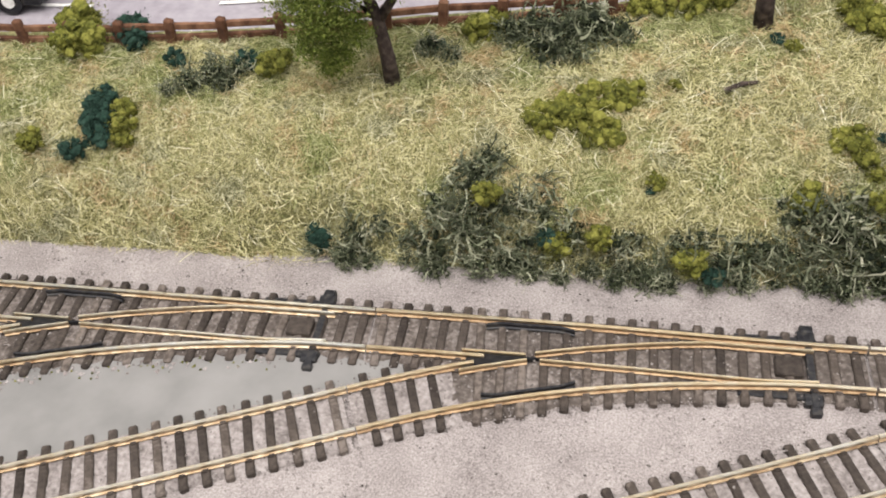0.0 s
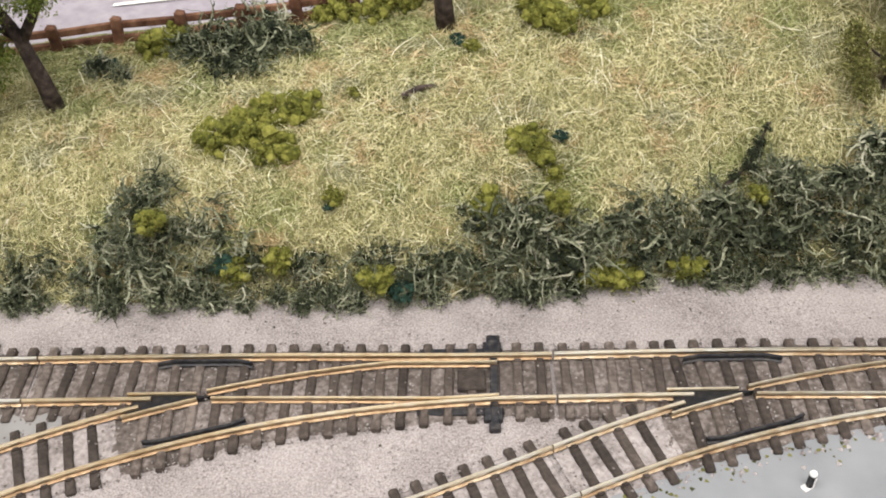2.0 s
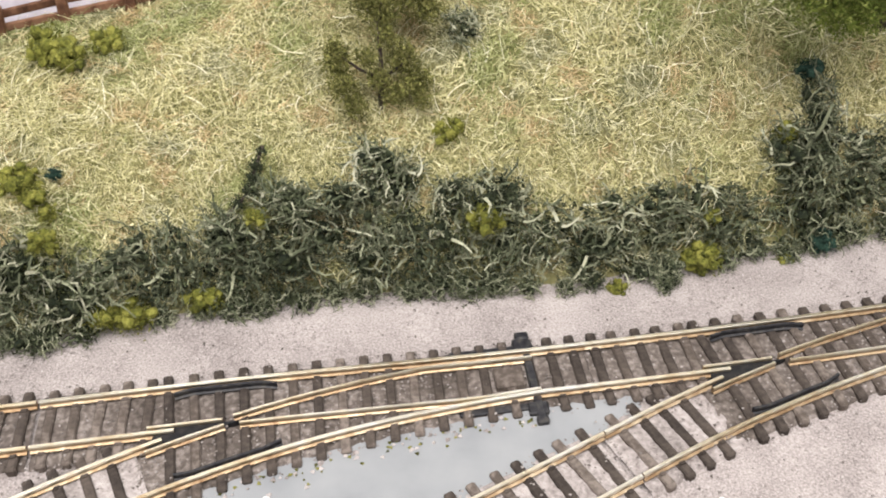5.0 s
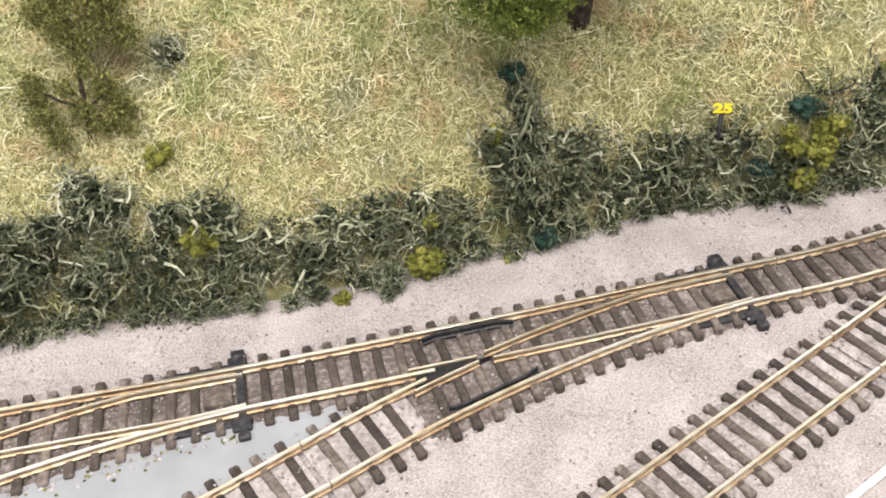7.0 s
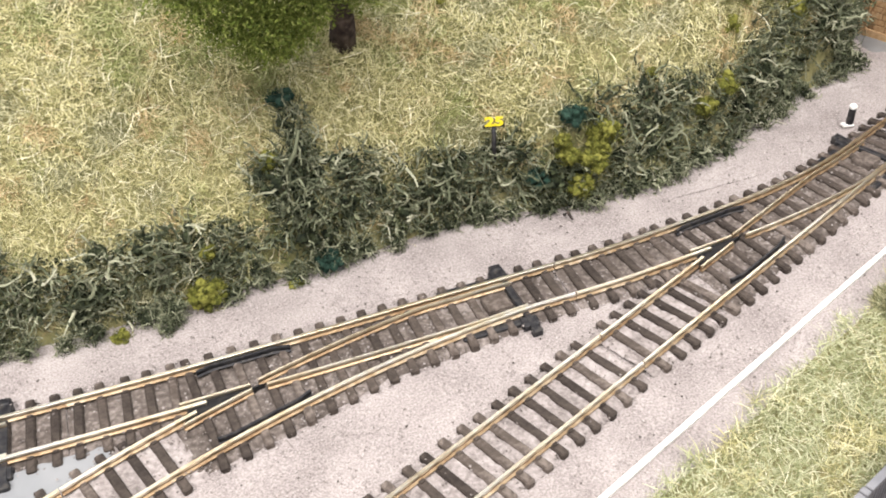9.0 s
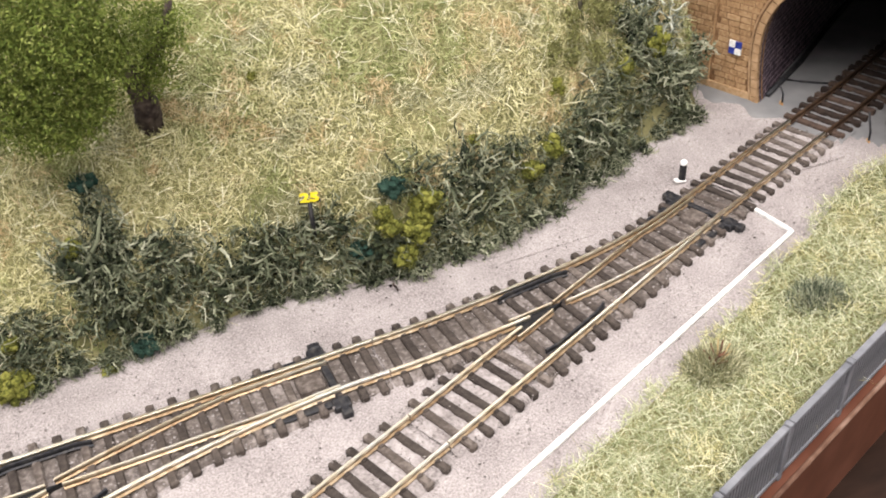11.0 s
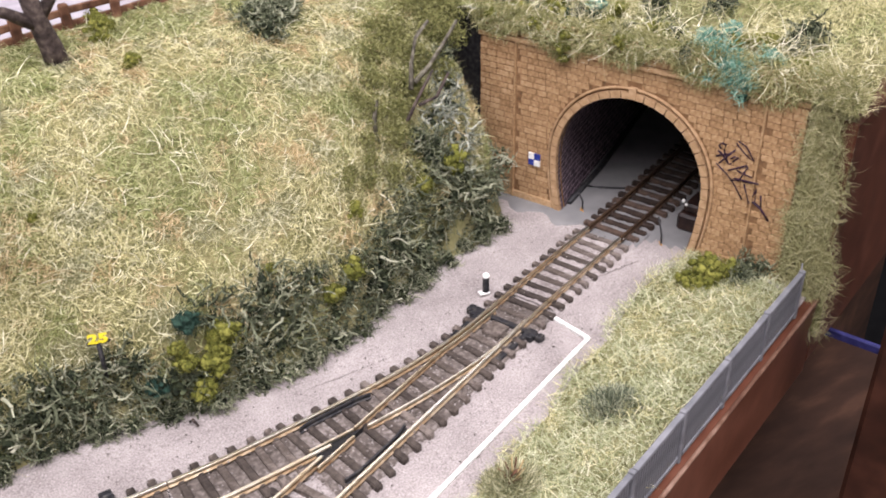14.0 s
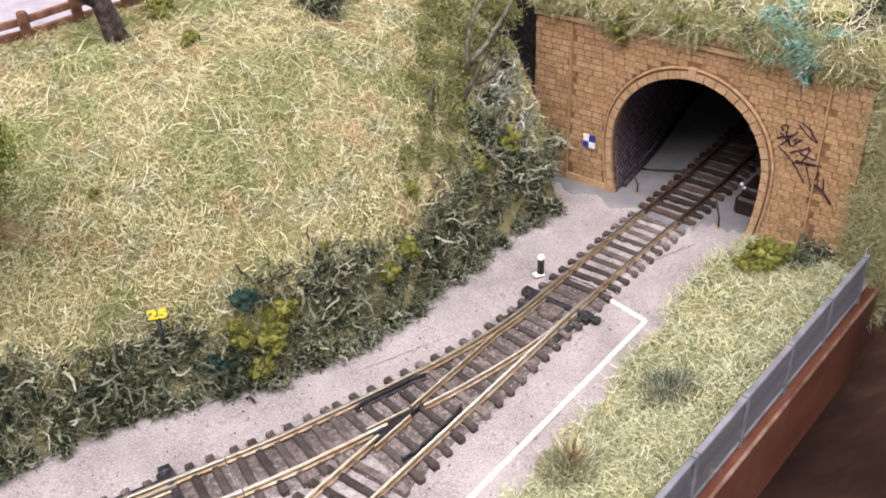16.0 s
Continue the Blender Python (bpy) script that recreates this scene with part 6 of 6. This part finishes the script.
tree(Vector((0.4682, 0.1465, 0.1073)), [(((0.4682, 0.1465, 0.1039), (0.4666, 0.1458, 0.114), (0.4639, 0.145, 0.1252), (0.4608, 0.1436, 0.1432)), 0.0051, 0.0033), (((0.4645, 0.145, 0.123), (0.4529, 0.1431, 0.131), (0.4375, 0.1408, 0.1368)), 0.0029, 0.0016), (((0.4639, 0.145, 0.1252), (0.4728, 0.1467, 0.1352), (0.4827, 0.1485, 0.1451)), 0.0027, 0.0016)],
     [(0.4477, 0.1415, 0.1713, 0.0222), (0.4697, 0.1453, 0.1821, 0.0266), (0.4917, 0.1491, 0.1717, 0.0199)],
     4000, "model tree with a thick forked brown trunk", 5)
tree(Vector((0.3978, 0.0793, 0.0687)), [(((0.3987, 0.0816, 0.066), (0.3988, 0.0771, 0.0784), (0.3959, 0.07, 0.0935), (0.3914, 0.0627, 0.1108)), 0.0052, 0.0028), (((0.3977, 0.0725, 0.0884), (0.408, 0.0713, 0.1019), (0.4129, 0.0673, 0.1159)), 0.0022, 0.0011), (((0.3959, 0.07, 0.0935), (0.3852, 0.0576, 0.105), (0.3752, 0.0498, 0.1135)), 0.0022, 0.0011)],
     [(0.4015, 0.072, 0.0939, 0.0111), (0.4073, 0.0704, 0.1076, 0.0122), (0.3725, 0.0512, 0.1017, 0.0133), (0.3608, 0.0498, 0.1116, 0.0144), (0.3835, 0.0524, 0.109, 0.0144), (0.3733, 0.0477, 0.1227, 0.0177), (0.3895, 0.0586, 0.109, 0.0111), (0.3768, 0.0507, 0.0912, 0.0088), (0.3661, 0.0484, 0.0955, 0.0088), (0.3868, 0.0559, 0.1299, 0.0177), (0.3715, 0.0468, 0.0873, 0.0055), (0.3834, 0.0513, 0.0965, 0.0077), (0.3634, 0.051, 0.1295, 0.0155), (0.3497, 0.0497, 0.1076, 0.0122), (0.3424, 0.0499, 0.1182, 0.0133), (0.3562, 0.0484, 0.0971, 0.0088), (0.3638, 0.0471, 0.0888, 0.0066)],
     80000, "model tree overhanging the hedge, bright green flock crown", 6)
bush = thing("sapling", "olive-brown flock sapling standing on the grassy slope", "shrub", pose(0.2270, 0.0800, 0.0520))
me = leaf_cloud("crown", [(0.2264, 0.0933, 0.0909, 0.0082), (0.2377, 0.0934, 0.087, 0.0078), (0.2458, 0.0921, 0.0819, 0.0055), (0.2309, 0.0895, 0.081, 0.0050), (0.2192, 0.0929, 0.0932, 0.005), (0.2427, 0.0966, 0.0927, 0.0085), (0.2277, 0.0912, 0.0857, 0.006), (0.2145, 0.0815, 0.0716, 0.0055), (0.2154, 0.0781, 0.0649, 0.0058), (0.2189, 0.075, 0.0579, 0.0046), (0.2144, 0.0832, 0.0748, 0.004), (0.2361, 0.0846, 0.0695, 0.0058), (0.2398, 0.0812, 0.0622, 0.0056), (0.2327, 0.0784, 0.0593, 0.005), (0.2407, 0.0755, 0.058, 0.0036), (0.2271, 0.0975, 0.1005, 0.0095), (0.2388, 0.0985, 0.0984, 0.0095), (0.2275, 0.0805, 0.0640, 0.0042), (0.2240, 0.0830, 0.0705, 0.0040), (0.2310, 0.0850, 0.0760, 0.0042)], 26000, 9, M_LEAFB, 0.0008)
me.transform(bush.matrix_basis.inverted())
part("crown", me, None, bush, "olive flock crown")
tube("stem", [(0, 0, -0.002), (0.0015, 0.003, 0.012), (0.002, 0.008, 0.026), (0.004, 0.012, 0.040)], 0.0010, M_BARK, bush, taper=0.6)
tube("stem", [(0.0015, 0.003, 0.010), (-0.006, 0.001, 0.016), (-0.012, 0.001, 0.022)], 0.0006, M_BARK, bush, taper=0.6)
tube("stem", [(0.0015, 0.003, 0.010), (0.008, 0.004, 0.014), (0.011, 0.003, 0.018)], 0.0006, M_BARK, bush, taper=0.6)
M_STEM = mat("grey_stem", [(0.045, 0.039, 0.028), (0.10, 0.090, 0.066), (0.19, 0.175, 0.13)], 350, 0.95, bump=1.0, bump_scale=600)
slope = thing("slope_bush", "fuzzy olive flock bush climbing the slope beside the portal", "shrub", pose(0.592, 0.092, 0.052))
me = leaf_cloud("foliage", [(0.5820, 0.1000, 0.0745, 0.0085), (0.5880, 0.0925, 0.0640, 0.0085), (0.5720, 0.0846, 0.0600, 0.0050), (0.6008, 0.1110, 0.0795, 0.0095), (0.6141, 0.1190, 0.0860, 0.0100), (0.6312, 0.1315, 0.0935, 0.0100), (0.6460, 0.1400, 0.0960, 0.0095), (0.6278, 0.1472, 0.0990, 0.0095), (0.5938, 0.1242, 0.0905, 0.0085), (0.6250, 0.1130, 0.0800, 0.0080), (0.5810, 0.0840, 0.0520, 0.0070), (0.5950, 0.0865, 0.0480, 0.0060), (0.6390, 0.1240, 0.0900, 0.0065), (0.6120, 0.1330, 0.0960, 0.0090), (0.6450, 0.1500, 0.1000, 0.0100), (0.5560, 0.0775, 0.0580, 0.0050), (0.5740, 0.0903, 0.0670, 0.0050), (0.5770, 0.1060, 0.0800, 0.0050), (0.5880, 0.1110, 0.0835, 0.0070), (0.6046, 0.1350, 0.0955, 0.0085), (0.6063, 0.1254, 0.0900, 0.0080), (0.5600, 0.0800, 0.0605, 0.0036), (0.5680, 0.0800, 0.0540, 0.0050), (0.5949, 0.1018, 0.0710, 0.0080), (0.6083, 0.1070, 0.0745, 0.0075)], 40000, 19, M_LEAFC, 0.0009)
me.transform(slope.matrix_basis.inverted())
part("foliage", me, None, slope, "olive flock foliage")
for pts in (((0.010, 0.008, 0.028), (0.014, 0.014, 0.037), (0.021, 0.022, 0.045), (0.030, 0.026, 0.050)), ((0.013, 0.010, 0.030), (0.024, 0.016, 0.033), (0.034, 0.020, 0.040), (0.044, 0.024, 0.048)), ((-0.012, 0.0, 0.012), (-0.012, 0.002, 0.022), (-0.008, 0.006, 0.028))):
    tube("stem", pts, 0.0012, M_STEM, slope, taper=0.6)
shrub(0.2580, 0.0955, 0.0720, 0.0080, "", "grey fibre shrub on the slope")
# big twigs in the hedge
for pts in (((0.1878, 0.0457, 0.0184), (0.1945, 0.0466, 0.0225), (0.201, 0.0472, 0.0246)), ((0.3657, 0.0487, 0.0403), (0.371, 0.0511, 0.0466), (0.3738, 0.0532, 0.0537)), ((0.5933, 0.0886, 0.0718), (0.6029, 0.0944, 0.0791), (0.6124, 0.0985, 0.0873)), ((0.6021, 0.093, 0.0753), (0.6124, 0.0955, 0.0759), (0.6208, 0.0992, 0.0837))):
    tagged(tube("twig", pts, 0.0009, M_BARK if pts[0][0] > 0.55 else M_TWIG, taper=0.6), "bare grey twig sticking out of the hedge", "twig")

tagged(tube("fallen_twig", [(0.0659, 0.0905, 0.0509), (0.0718, 0.0920, 0.0532), (0.0778, 0.0935, 0.0530)], 0.0013, M_BARK, taper=0.5), "short dark twig lying in the hillside grass", "twig")
# a dark climbing stem rising out of the hedge into the field
stem = thing("climbing_stem", "dark green leafy stem climbing from the hedge into the grass", "shrub", pose(0.1730, 0.0590, 0.0310))
tube("stem", [(0, 0, 0), (0.0045, 0.0015, 0.0035), (0.0085, 0.0030, 0.0070), (0.0115, 0.0065, 0.0140), (0.0145, 0.0095, 0.0195)], 0.0008, M_BARK, stem, taper=0.5)
part("leaves", leaf_cloud("leaves", [(0.0085, 0.0026, 0.0075, 0.0028), (0.0100, 0.0045, 0.0105, 0.0026), (0.0118, 0.0062, 0.0142, 0.0024), (0.0138, 0.0086, 0.0182, 0.0016), (0.0040, 0.0010, 0.0040, 0.0022)], 1500, 29, M_FLAKE, 0.0007), None, stem, "small dark green leaves")

# green lorry parked on the road
lorry = thing("lorry", "green model lorry with white stripe and black chassis on the road", "lorry", pose(-0.262, 0.150, float(hill_z(-0.262, fence_y(-0.262))), 0, 0, 4) @ Matrix.Diagonal((0.88, 0.88, 0.88, 1)))
M_GREEN = mat("green_enamel", [(0.005, 0.11, 0.035), (0.01, 0.16, 0.05), (0.015, 0.19, 0.06)], 100, 0.35)
bm = bmesh.new()
box(bm, -0.045, -0.015, 0.012, 0.043, 0.015, 0.045, 0.0015)
part("body", bm, M_GREEN, lorry)
bm = bmesh.new()
box(bm, -0.0455, -0.0154, 0.0108, 0.0435, 0.0154, 0.0122, 0.0003)
part("stripe", bm, M_WHITE, lorry, "white lower stripe")
bm = bmesh.new()
box(bm, -0.044, -0.0135, 0.004, 0.042, 0.0135, 0.0107, 0.0006)
part("chassis", bm, M_BLACK, lorry, "black chassis")
for wx in (-0.03, 0.026):
    for wy in (-0.0125, 0.0125):
        bm = bmesh.new()
        bmesh.ops.create_cone(bm, segments=24, radius1=0.0068, radius2=0.0068, depth=0.004, cap_ends=True, matrix=pose(wx, wy, 0.0068, 90))
        w = part("wheel", bm, M_BLACK, lorry, "black rubber wheel")
        bm = bmesh.new()
        bmesh.ops.create_cone(bm, segments=20, radius1=0.0038, radius2=0.0032, depth=0.005, cap_ends=True, matrix=pose(wx, wy, 0.0068, 90))
        part("hub", bm, M_WHITE, w, "white wheel hub")
